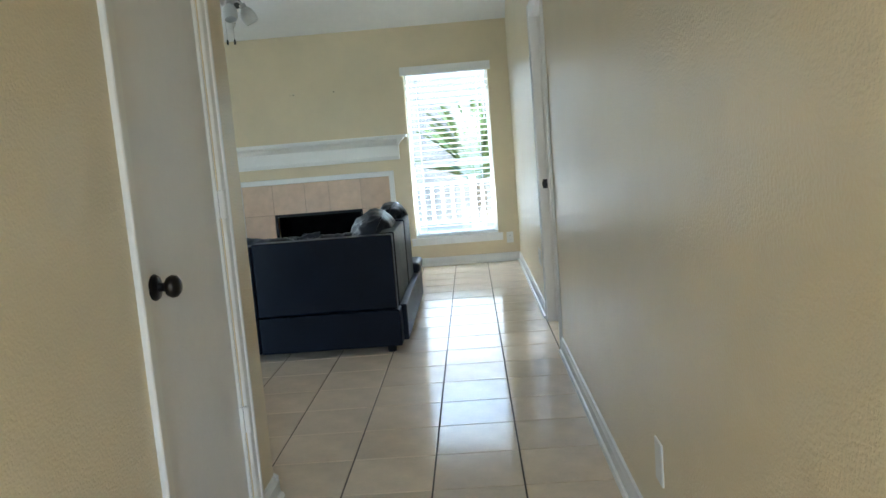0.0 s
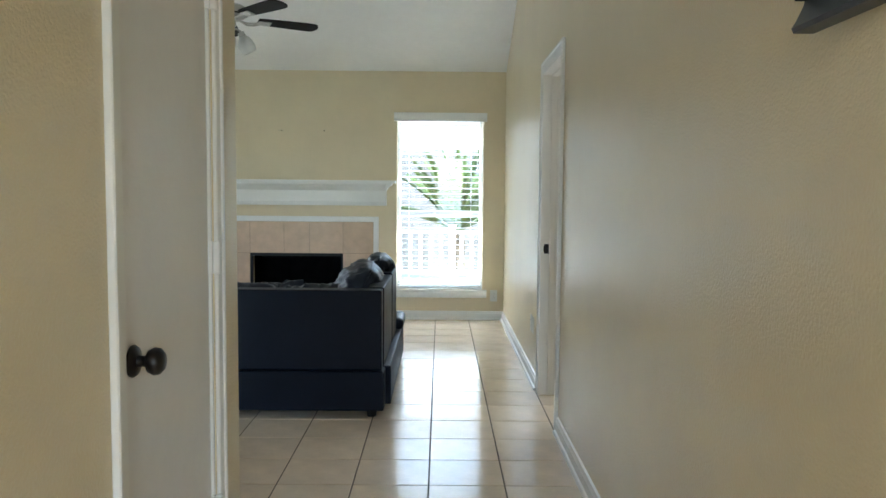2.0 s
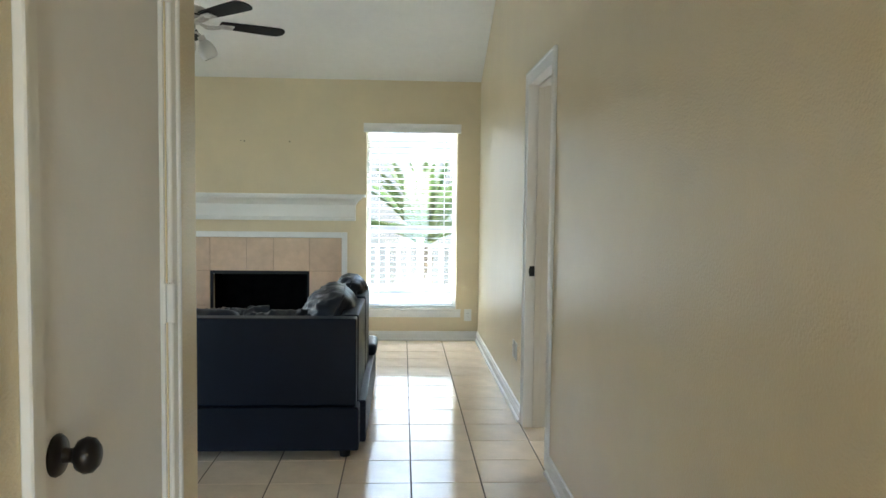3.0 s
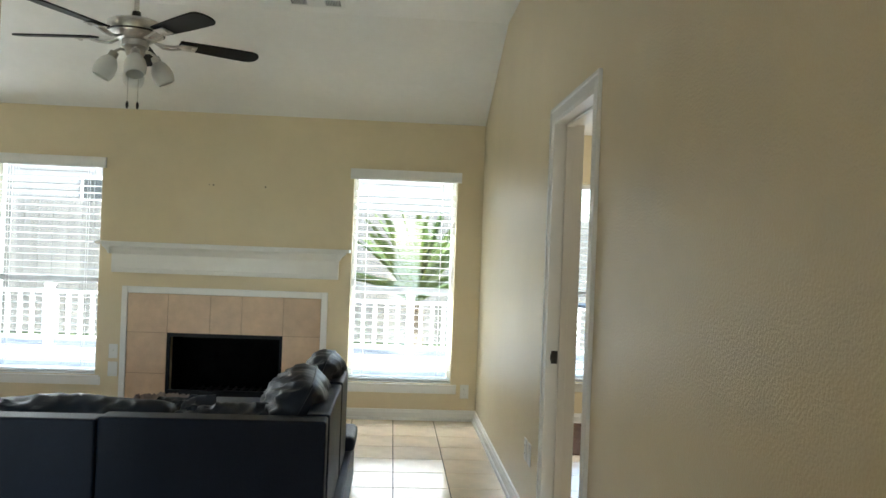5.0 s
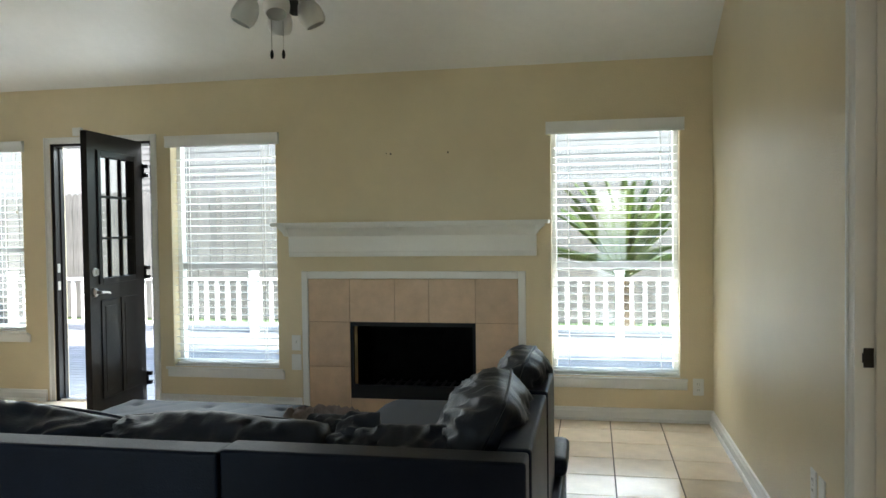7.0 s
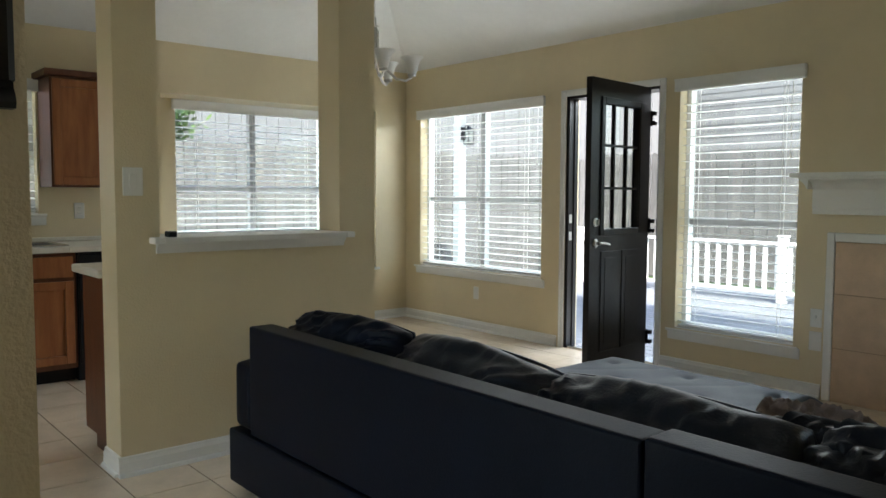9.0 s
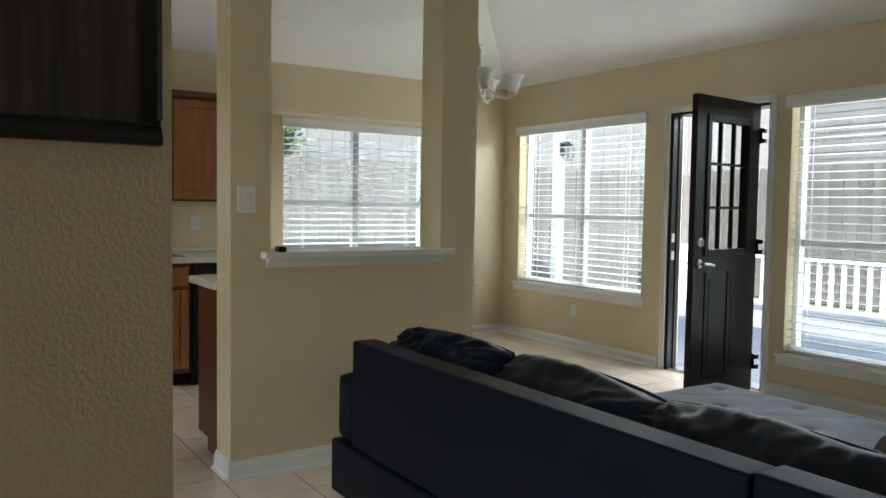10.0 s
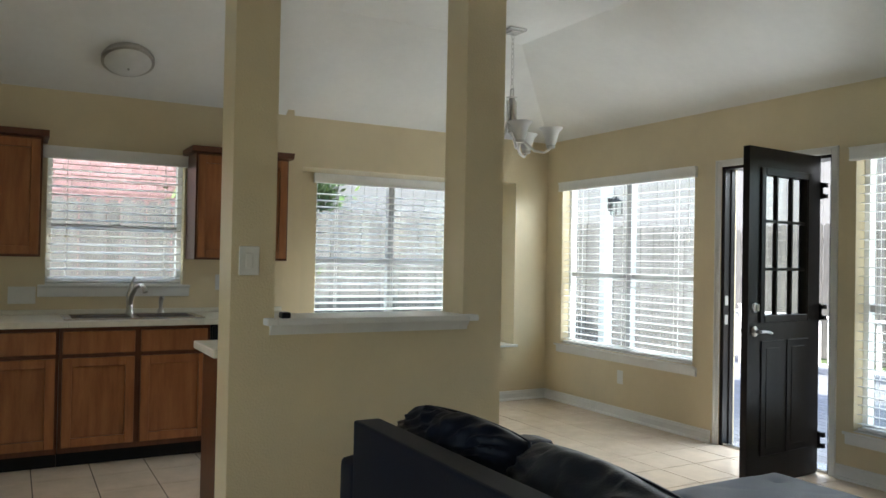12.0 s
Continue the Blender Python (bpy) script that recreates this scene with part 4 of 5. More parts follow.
for x, y in ((SX0 - 0.13, SY + 0.07), (SX1 - 0.06, SY + 0.06), (-1.55, SY + 0.07), (SX0 - 0.13, 5.90), (SX1 - 0.02, 6.62), (-1.04, 6.92), (-0.32, 6.92), (-2.0, 5.90)):
    part("foot", lathe([(0, 0), (0.026, 0), (0.034, 0.068), (0, 0.068)], 14, None, pose(x, y, 0)), M_BLACK, sofa, "black tapered foot")


def cushion(name, w, h, t, m, mat, label, cat, seed, wr=0.012, pipe=True, grp=""):
    c = thing(name, m, label, cat, grp)
    part("cover", pillow_mesh(w, h, t, seed, wr), mat, c, "", 75)
    if pipe:
        part("piping", piping(w, h), mat, c, "", 60)
    return c


BK = "loose back cushions"
cushion("back_cushion", 0.78, 0.40, 0.29, pose(-2.60, 5.29, 0.600, -28, 0, 2), M_LEATHER, "slumped black leather back cushion on the sofa", "cushion", 1, 0.030, grp=BK)
cushion("back_cushion", 0.84, 0.44, 0.31, pose(-1.93, 5.35, 0.560, -30, 2, -2), M_LEATHER2, "black leather back cushion leaning on the sofa", "cushion", 2, 0.028, grp=BK)
cushion("back_cushion", 0.84, 0.44, 0.31, pose(-1.22, 5.36, 0.550, -31, 1, 2), M_LEATHER2, "creased black leather back cushion", "cushion", 3, 0.030, grp=BK)
cushion("back_cushion", 0.66, 0.40, 0.27, pose(-0.58, 5.37, 0.545, -31, -4, 2), M_LEATHER2, "wrinkled black leather back cushion", "cushion", 4, 0.036, grp=BK)
cushion("back_cushion", 0.70, 0.48, 0.29, pose(-0.37, 5.62, 0.640, -28, 0, -86), M_LEATHER2, "puffed grey-black leather cushion against the side", "cushion", 5, 0.032, grp=BK)
cushion("back_cushion", 0.54, 0.44, 0.24, pose(-0.30, 6.14, 0.660, -18, 0, -92), M_LEATHER2, "dark leather cushion at the end of the side back", "cushion", 6, 0.026, grp=BK)
cushion("throw_pillow", 0.40, 0.36, 0.17, pose(-0.95, 5.74, 0.560, -60, 8, 14), M_FABRIC, "taupe fabric throw pillow lying on the seat", "pillow", 7, 0.040, False)
cushion("throw_pillow", 0.46, 0.42, 0.16, pose(-0.88, 5.46, 0.565, -40, -14, -24), M_LEATHER2, "crumpled dark cushion between the sofa cushions", "pillow", 8, 0.036, False)

# ---- ottoman ----
ot = thing("ottoman", (-1.92, 6.39, 0), "large grey leather ottoman with a button-tufted top", "ottoman")
OW, OD = 1.08, 0.82
buttons = [(x, y) for y, row in ((-0.26, (-0.40, 0.0, 0.40)), (0.0, (-0.20, 0.20)), (0.26, (-0.40, 0.0, 0.40))) for x in row]


def tufted():
    nx, ny = 58, 46
    bm = bmesh.new()
    vs = {}
    for i in range(nx + 1):
        for j in range(ny + 1):
            x, y = (i / nx - 0.5) * OW, (j / ny - 0.5) * OD
            ex, ey = OW / 2 - abs(x), OD / 2 - abs(y)
            e = min(ex, ey)
            z = 0.455 - 0.05 * (1 - min(1, e / 0.07)) ** 2
            for bx, by in buttons:
                d = math.hypot(x - bx, y - by)
                z -= 0.016 * math.exp(-(d / 0.022) ** 2) + 0.007 * math.exp(-(d / 0.075) ** 2)
            g1, g2 = (x / 0.20 + y / 0.26) / 2 % 1, (x / 0.20 - y / 0.26) / 2 % 1
            for g in (g1, g2):
                z -= 0.0025 * math.exp(-(min(g, 1 - g) / 0.035) ** 2) * min(1, e / 0.15)
            z += 0.003 * noise.noise(Vector((x * 7, y * 7, 3)))
            vs[i, j] = bm.verts.new((x, y, z))
    for i in range(nx):
        for j in range(ny):
            bm.faces.new((vs[i, j], vs[i + 1, j], vs[i + 1, j + 1], vs[i, j + 1]))
    rim = [vs[i, 0] for i in range(nx + 1)] + [vs[nx, j] for j in range(1, ny + 1)] + [vs[i, ny] for i in range(nx - 1, -1, -1)] + [vs[0, j] for j in range(ny - 1, 0, -1)]
    low = [bm.verts.new((v.co.x, v.co.y, 0.30)) for v in rim]
    k = len(rim)
    for i in range(k):
        bm.faces.new((rim[i], rim[(i + 1) % k], low[(i + 1) % k], low[i]))
    bm.faces.new(low)
    return bm


part("tufted_top", tufted(), M_OTTO, ot, "grey button-tufted leather top", 60)
part("body", soft_box(OW - 0.02, OD - 0.02, 0.235, 0.03, bulge=0.004), M_LEATHER, ot, "", 60, pose(0, 0, 0.182))
for bx, by in buttons:
    part("button", lathe([(0, 0.008), (0.010, 0.005), (0.012, 0.0), (0, -0.004)], 10, None, pose(bx, by, 0.424)), M_OTTO, ot, "", 50)
for x in (-0.5, 0.5):
    for y in (-0.38, 0.38):
        part("foot", lathe([(0, 0), (0.024, 0), (0.032, 0.068), (0, 0.068)], 12, None, pose(x, y, 0)), M_BLACK, ot)

# ---- ceiling fan ----
FX, FY, FZ = -1.40, 6.40, 2.535
fan = thing("ceiling_fan", (FX, FY, FZ), "nickel ceiling fan with black blades and four frosted shades", "ceiling fan")
part("canopy", lathe([(0, 0.465), (0.07, 0.465), (0.068, 0.425), (0.05, 0.40), (0.02, 0.39), (0, 0.39)], 28), M_NICKEL, fan, "", 40)
part("downrod", lathe([(0, 0.395), (0.0135, 0.395), (0.0135, 0.10), (0, 0.10)], 14), M_NICKEL, fan, "", 40)
part("coupling", lathe([(0, 0.13), (0.022, 0.13), (0.026, 0.10), (0.03, 0.085), (0, 0.085)], 20), M_BRONZE, fan, "", 40)
part("motor_housing", lathe([(0, 0.09), (0.06, 0.088), (0.125, 0.075), (0.150, 0.06), (0.152, 0.02), (0.145, 0.0), (0.12, -0.01), (0.10, -0.025), (0.06, -0.03), (0, -0.03)], 40), M_NICKEL, fan, "brushed nickel motor housing", 35)
part("vent_band", lathe([(0.146, 0.003), (0.1535, 0.006), (0.1535, 0.012), (0.146, 0.015)], 40), M_BRONZE, fan, "", 40)
part("switch_housing", lathe([(0, -0.03), (0.07, -0.032), (0.072, -0.065), (0.055, -0.085), (0.045, -0.115), (0.03, -0.125), (0, -0.125)], 32), M_NICKEL, fan, "", 35)


def blade_outline():
    pts = []
    for k in range(13):
        s = k / 12
        pts.append((0.235 + 0.40 * s, 0.050 + 0.018 * math.sin(s * math.pi / 2)))
    for k in range(1, 8):
        a = math.pi / 2 - math.pi * k / 8
        pts.append((0.640 + 0.055 * math.cos(a), 0.068 * math.sin(a)))
    return pts + [(x, -y) for x, y in pts[12::-1]]


def blade_mesh():
    bm = bmesh.new()
    o = blade_outline()
    top = [bm.verts.new((x, y, 0.004)) for x, y in o]
    bot = [bm.verts.new((x, y, -0.004)) for x, y in o]
    bm.faces.new(top)
    bm.faces.new(bot[::-1])
    for i in range(len(o)):
        bm.faces.new((top[i], bot[i], bot[(i + 1) % len(o)], top[(i + 1) % len(o)]))
    return mesh_of("blade", bm, M_BLADE)


def iron_mesh():
    bm = bmesh.new()
    tube([(0.10, 0, -0.012), (0.15, 0.018, -0.03), (0.20, 0.022, -0.028), (0.25, 0.02, -0.014)], 0.007, 8, bm)
    tube([(0.10, 0, -0.012), (0.15, -0.018, -0.03), (0.20, -0.022, -0.028), (0.25, -0.02, -0.014)], 0.007, 8, bm)
    box(bm, 0.235, 0.33, -0.035, 0.035, -0.016, -0.010, 0.002)
    lathe([(0, 0), (0.013, 0), (0.010, -0.007), (0, -0.008)], 10, bm, pose(0.315, 0.0, -0.016))
    return mesh_of("blade_iron", bm, M_NICKEL, 50)


bl, ir = blade_mesh(), iron_mesh()
for k in range(5):
    ang = 29.0 + 72 * k
    b_ob = part("blade", bl, None, fan, "black stained wooden blade", None, pose(0, 0, -0.012, 0, 0, ang) @ pose(0, 0, 0, -11))
    part("blade_iron", ir, None, b_ob, "brushed nickel blade bracket")
for k in range(4):
    ang = radians(20 + 90 * k)
    d = Vector((math.cos(ang), math.sin(ang), 0))
    arm = part("lamp_arm", tube([d * 0.04 + Vector((0, 0, -0.09)), d * 0.075 + Vector((0, 0, -0.085)), d * 0.10 + Vector((0, 0, -0.10)), d * 0.112 + Vector((0, 0, -0.125))], 0.008, 8), M_NICKEL, fan, "", 50)
    sm = Matrix.Translation(d * 0.108 + Vector((0, 0, -0.118))) @ (Vector((0, 0, -1)).rotation_difference((d * 0.42 + Vector((0, 0, -0.9))).normalized()).to_matrix().to_4x4())
    part("fitter", lathe([(0, 0.015), (0.024, 0.012), (0.026, -0.02), (0.022, -0.022)], 18, None, sm), M_NICKEL, arm, "", 40)
    part("shade", lathe([(0.024, -0.018), (0.040, -0.035), (0.054, -0.065), (0.059, -0.095), (0.056, -0.125), (0.046, -0.145), (0.043, -0.144), (0.053, -0.124), (0.056, -0.095), (0.051, -0.066), (0.037, -0.037), (0.022, -0.021)], 24, None, sm), M_FROST, fan, "frosted white bell glass shade", 50)
for x, y, z in ((-0.022, -0.03, -0.372), (0.03, -0.02, -0.372)):
    ch = part("pull_chain", tube([(x, y, -0.12), (x, y, z)], 0.0018, 6), M_NICKEL, fan)
    part("fob", lathe([(0, 0.0), (0.006, 0.003), (0.0085, 0.02), (0.006, 0.036), (0.002, 0.042), (0, 0.042)], 10, None, pose(x, y, z - 0.04)), M_BRONZE, ch, "dark chain fob", 50)

# ---- ceiling vent ----
vent = thing("ceiling_vent", (-0.50, 7.10, ZF), "white metal ceiling register with dark louvres", "air vent")
part("frame", boxes((-0.19, 0.19, -0.09, -0.06, -0.008, -0.001, 0.002), (-0.19, 0.19, 0.06, 0.09, -0.008, -0.001, 0.002), (-0.19, -0.16, -0.06, 0.06, -0.008, -0.001, 0.002), (0.16, 0.19, -0.06, 0.06, -0.008, -0.001, 0.002), (-0.06, 0.06, -0.06, 0.06, -0.008, -0.001, 0.002)), M_TRIM, vent)
# flat panel with the duct's inner shade as its colour
part("backing", boxes((-0.16, 0.16, -0.06, 0.06, -0.0025, -0.0012)), M_DARK, vent, "dark panel for the duct's shade")
for k in range(9):
    for s in (-1, 1):
        part("louvre", boxes((s * (0.066 + 0.0105 * k) - 0.0015, s * (0.066 + 0.0105 * k) + 0.0015, -0.06, 0.06, -0.009, -0.003)), M_TRIM, vent)

# ---- chandelier ----
cx, cy = -4.88, 7.05
chd = thing("chandelier", (cx, cy, ZF), "brushed nickel chandelier with frosted bell shades on a chain", "chandelier")
part("canopy", boxes((-0.075, 0.075, -0.075, 0.075, -0.018, -0.001, 0.004), (-0.045, 0.045, -0.045, 0.045, -0.030, -0.0182, 0.004)), M_NICKEL, chd)


def link_mesh():
    bm = bmesh.new()
    pts = []
    for k in range(17):
        a = 2 * math.pi * k / 16
        pts.append((0.010 * math.cos(a), 0, 0.021 * math.sin(a)))
    tube(pts, 0.0024, 6, bm)
    return mesh_of("chain_link", bm, M_NICKEL, 60)


lk = link_mesh()
z = -0.05
k = 0
while z > -0.42:
    part("chain_link", lk, None, chd, "", None, pose(0, 0, z, 0, 0, 90 * (k % 2) + 20))
    z -= 0.0365
    k += 1
part("loop", boxes((-0.022, -0.015, -0.005, 0.005, -0.49, -0.43, 0.001), (0.015, 0.022, -0.005, 0.005, -0.49, -0.43, 0.001), (-0.015, 0.015, -0.005, 0.005, -0.437, -0.430, 0.001), (-0.03, 0.03, -0.03, 0.03, -0.497, -0.4905, 0.002)), M_NICKEL, chd)
part("stem", boxes((-0.018, 0.018, -0.018, 0.018, -0.70, -0.498, 0.003)), M_NICKEL, chd)
for dx, dy in ((0.035, 0), (-0.035, 0), (0, 0.035), (0, -0.035)):
    part("stem_bar", boxes((dx - 0.006, dx + 0.006, dy - 0.006, dy + 0.006, -0.67, -0.52, 0.001)), M_NICKEL, chd)
part("finial", lathe([(0, -0.70), (0.03, -0.702), (0.02, -0.73), (0.026, -0.75), (0, -0.775)], 18), M_NICKEL, chd, "", 40)
for k in range(5):
    ang = radians(-22 + 72 * k)
    d = Vector((math.cos(ang), math.sin(ang), 0))
    pts = [d * r + Vector((0, 0, h)) for r, h in ((0.02, -0.62), (0.05, -0.72), (0.10, -0.82), (0.17, -0.885), (0.24, -0.895), (0.285, -0.865))]
    arm = part("arm", tube(pts, 0.010, 8), M_NICKEL, chd, "curved nickel arm", 60)
    mm = Matrix.Translation(d * 0.285 + Vector((0, 0, -0.87)))
    part("cup", lathe([(0, 0.0), (0.03, 0.006), (0.034, 0.02), (0.026, 0.035), (0, 0.035)], 18, None, mm), M_NICKEL, arm, "", 40)
    part("shade", lathe([(0.028, 0.02), (0.040, 0.045), (0.048, 0.085), (0.062, 0.125), (0.088, 0.148), (0.086, 0.151), (0.059, 0.129), (0.045, 0.086), (0.037, 0.046), (0.025, 0.023)], 24, None, mm), M_FROST, chd, "flared frosted glass shade", 50)


# ---- kitchen ----
KF = -5.48


def shaker_door(parent, u0, u1, z0, z1, x, knob=False):
    """A framed oak door facing +x: two stiles, two rails and a sunk panel."""
    d = part("door", boxes((x, x + 0.019, u0, u0 + 0.055, z0, z1, 0.003), (x, x + 0.019, u1 - 0.055, u1, z0, z1, 0.003), (x, x + 0.019, u0 + 0.055, u1 - 0.055, z0, z0 + 0.055, 0.003), (x, x + 0.019, u0 + 0.055, u1 - 0.055, z1 - 0.055, z1, 0.003)), M_OAK, parent, "framed reddish oak door")
    part("panel", boxes((x + 0.001, x + 0.006, u0 + 0.056, u1 - 0.056, z0 + 0.056, z1 - 0.056, 0.002)), M_OAK, d)
    return d


def base_cabinet(y0, y1, doors, label):
    c = thing("base_cabinet", (KF, y0, 0), label, "cabinet", "kitchen base cabinets")
    w = y1 - y0
    # body darker than its doors: shade of the door gaps is in the colour
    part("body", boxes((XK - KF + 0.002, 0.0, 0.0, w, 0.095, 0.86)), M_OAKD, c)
    part("toe_kick", boxes((-0.09, -0.07, 0.0, w, 0.0, 0.094)), M_BLACK, c, "black recessed toe kick")
    dw = w / doors
    for i in range(doors):
        a, b = i * dw + 0.018, (i + 1) * dw - 0.018
        part("drawer_front", boxes((0.001, 0.020, a, b, 0.70, 0.838, 0.004)), M_OAK, c, "flat oak drawer front")
        shaker_door(c, a, b, 0.13, 0.675, 0.001)
    return c


base_cabinet(3.64, 4.175, 1, "reddish oak base cabinet with drawer")
base_cabinet(4.177, 5.075, 2, "reddish oak sink base cabinet with two doors")
dwsh = thing("dishwasher", (KF, 5.08, 0), "black built-in dishwasher beside the sink cabinet", "dishwasher")
part("body", boxes((-0.55, -0.001, 0.0, 0.575, 0.005, 0.86)), M_BLACK, dwsh)
part("door_panel", boxes((0.0, 0.02, 0.006, 0.569, 0.12, 0.70, 0.006)), M_BLACK, dwsh)
part("control_panel", boxes((0.0, 0.03, 0.006, 0.569, 0.706, 0.85, 0.008)), M_BLACK, dwsh)
base_cabinet(2.30, 3.638, 2, "reddish oak base cabinets along the wall")
top = thing("worktop", (0, 0, 0.862), "cream laminate worktop with a short upstand", "worktop")
sy0, sy1, sx0, sx1 = 4.22, 5.03, -5.98, -5.54
bm = bmesh.new()
for u in ((2.30, sy0), (sy1, YJ - 0.003)):
    box(bm, XK + 0.002, KF + 0.03, u[0], u[1], 0, 0.038, 0.004)
box(bm, XK + 0.002, sx0, sy0, sy1, 0, 0.038)
box(bm, sx1, KF + 0.03, sy0, sy1, 0, 0.038, 0.004)
part("slab", bm, M_COUNTER, top)
part("upstand", boxes((XK + 0.002, XK + 0.018, 2.30, YJ - 0.003, 0.039, 0.07, 0.004)), M_COUNTER, top)
sink = thing("double_sink", (0, 0, 0.905), "stainless double-bowl sink set in the worktop", "sink")
bm = bmesh.new()
ys = (sy0 - 0.02, sy0 + 0.03, (sy0 + sy1) / 2 - 0.02, (sy0 + sy1) / 2 + 0.02, sy1 - 0.03, sy1 + 0.02)
for a, b, c, d in ((sx0 - 0.02, sx0 + 0.06, ys[0], ys[5]), (sx1 - 0.03, sx1 + 0.02, ys[0], ys[5]), (sx0 + 0.06, sx1 - 0.03, ys[0], ys[1]), (sx0 + 0.06, sx1 - 0.03, ys[2], ys[3]), (sx0 + 0.06, sx1 - 0.03, ys[4], ys[5])):
    box(bm, a, b, c, d, -0.004, 0.004)
part("rim", bm, M_STEEL, sink)
for c, d in ((ys[1], ys[2]), (ys[3], ys[4])):
    bm = bmesh.new()
    a, b = sx0 + 0.06, sx1 - 0.03
    box(bm, a, b, c, d, -0.175, -0.17)
    box(bm, a, a + 0.002, c, d, -0.17, -0.0045)
    box(bm, b - 0.002, b, c, d, -0.17, -0.0045)
    box(bm, a + 0.002, b - 0.002, c, c + 0.002, -0.17, -0.0045)
    box(bm, a + 0.002, b - 0.002, d - 0.002, d, -0.17, -0.0045)
    bw = part("bowl", bm, M_STEEL, sink)
    part("drain", lathe([(0, 0.003), (0.03, 0.004), (0.04, 0.001), (0.04, 0), (0, 0)], 18, None, pose((a + b) / 2, (c + d) / 2, -0.1695)), M_STEEL, bw)
fc = thing("kitchen_faucet", (-5.955, 4.63, 0.9095), "brushed nickel single-lever kitchen faucet on the sink", "faucet")
part("body", lathe([(0, 0), (0.028, 0), (0.026, 0.01), (0.022, 0.02), (0.022, 0.13), (0.018, 0.15), (0, 0.15)], 20), M_NICKEL, fc, "", 40)
part("spout", tube([(0.005, 0, 0.06), (0.04, 0.01, 0.13), (0.09, 0.03, 0.185), (0.15, 0.05, 0.20), (0.20, 0.065, 0.18), (0.215, 0.07, 0.155)], [0.017, 0.016, 0.014, 0.014, 0.016, 0.017], 12), M_NICKEL, fc, "", 60)
part("lever", tube([(0, 0, 0.145), (0.0, 0.008, 0.20), (0.0, 0.03, 0.255)], [0.016, 0.012, 0.009], 10), M_NICKEL, fc, "", 60)
sp = thing("side_spray", (-5.955, 4.835, 0.9095), "brushed nickel side spray beside the faucet", "sprayer")
part("base", lathe([(0, 0), (0.022, 0), (0.020, 0.02), (0.013, 0.03), (0.013, 0.04), (0, 0.04)], 16), M_NICKEL, sp, "", 40)
part("head", tube([(0, 0, 0.04), (0, 0, 0.08), (0.012, 0.004, 0.105), (0.035, 0.012, 0.112)], [0.012, 0.015, 0.016, 0.011], 10), M_NICKEL, sp, "", 60)


def upper_cabinet(y0, y1, z0, z1, doors, label):
    c = thing("wall_cabinet", (-5.80, y0, z0), label, "cabinet", "kitchen wall cabinets")
    w, h = y1 - y0, z1 - z0
    # the darker body paints in the shade of the gaps round the doors
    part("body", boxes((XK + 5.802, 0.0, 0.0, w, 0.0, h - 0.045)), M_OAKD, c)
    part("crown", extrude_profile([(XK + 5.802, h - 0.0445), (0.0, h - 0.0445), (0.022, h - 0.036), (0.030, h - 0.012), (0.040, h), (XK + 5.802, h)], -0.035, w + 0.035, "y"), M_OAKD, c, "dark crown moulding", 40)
    dw = w / doors
    for i in range(doors):
        shaker_door(c, i * dw + 0.012, (i + 1) * dw - 0.012, 0.015, h - 0.06, 0.001)
    return c


upper_cabinet(2.95, 4.07, 1.29, 2.10, 2, "reddish oak wall cabinet beside the sink window")
upper_cabinet(5.025, 5.69, 1.29, 2.085, 1, "reddish oak wall cabinet at the end of the kitchen")
plate(pose(XK, 3.975, 1.03, 0, 0, 90), 0.165, 0.116, "white triple rocker switch above the worktop", "light switch", "rocker")
plate(pose(XK, 5.28, 1.12, 0, 0, 90), 0.072, 0.116, "white outlet above the worktop", "wall outlet", "outlet")
kl = thing("ceiling_lamp", pose(-5.70, 4.55, ZK + 0.45 * (-5.70 - XK), 0, -24.2, 0), "round frosted flush ceiling lamp with a nickel rim", "ceiling lamp")
part("pan", lathe([(0, -0.001), (0.155, -0.001), (0.165, -0.02), (0.165, -0.04), (0.150, -0.046), (0.145, -0.044), (0, -0.044)], 40), M_NICKEL, kl, "", 40)
part("diffuser", lathe([(0.146, -0.046), (0.125, -0.066), (0.085, -0.084), (0.03, -0.094), (0, -0.095)], 40), M_FROST, kl, "frosted white glass bowl", 60)
part("finial", lathe([(0, -0.094), (0.008, -0.096), (0.006, -0.106), (0, -0.109)], 12), M_NICKEL, kl, "", 40)
# peninsula behind the pass-through wall
pen = thing("peninsula_cabinet", (XP - PT - 0.003, 4.735, 0), "dark oak end of the peninsula cabinet", "cabinet")
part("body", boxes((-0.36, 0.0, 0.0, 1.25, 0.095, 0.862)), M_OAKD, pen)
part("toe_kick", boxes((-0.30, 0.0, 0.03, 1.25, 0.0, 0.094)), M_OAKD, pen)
ptop = thing("peninsula_worktop", (XP - PT - 0.003, 4.735, 0.864), "cream laminate peninsula worktop", "worktop")
part("slab", boxes((-0.42, -0.001, -0.035, 1.27, 0, 0.038, 0.005)), M_COUNTER, ptop)

# ---- outdoors ----
structure("ground", boxes((-150, 150, -150, 150, -0.65, -0.55)), M_GRASS, "sunlit green lawn", "ground")
DZ, DK0, DK1, RY = -0.20, YB + 0.17, 14.9, 13.88
deck = tagged(part("deck", boxes((-9.3, 3.9, DK0, DK1, DZ - 0.16, DZ - 0.03)), M_DECK), "weathered grey board deck behind the house", "deck", "", "structure")
yy = DK0 + 0.07
db_me = mesh_of("deck_board", boxes((-9.3, 3.9, -0.066, 0.066, DZ - 0.029, DZ, 0.004)), M_DECK)
while yy < DK1 - 0.05:
    part("deck_board", db_me, None, deck, "", None, pose(0, yy, 0))
    yy += 0.14
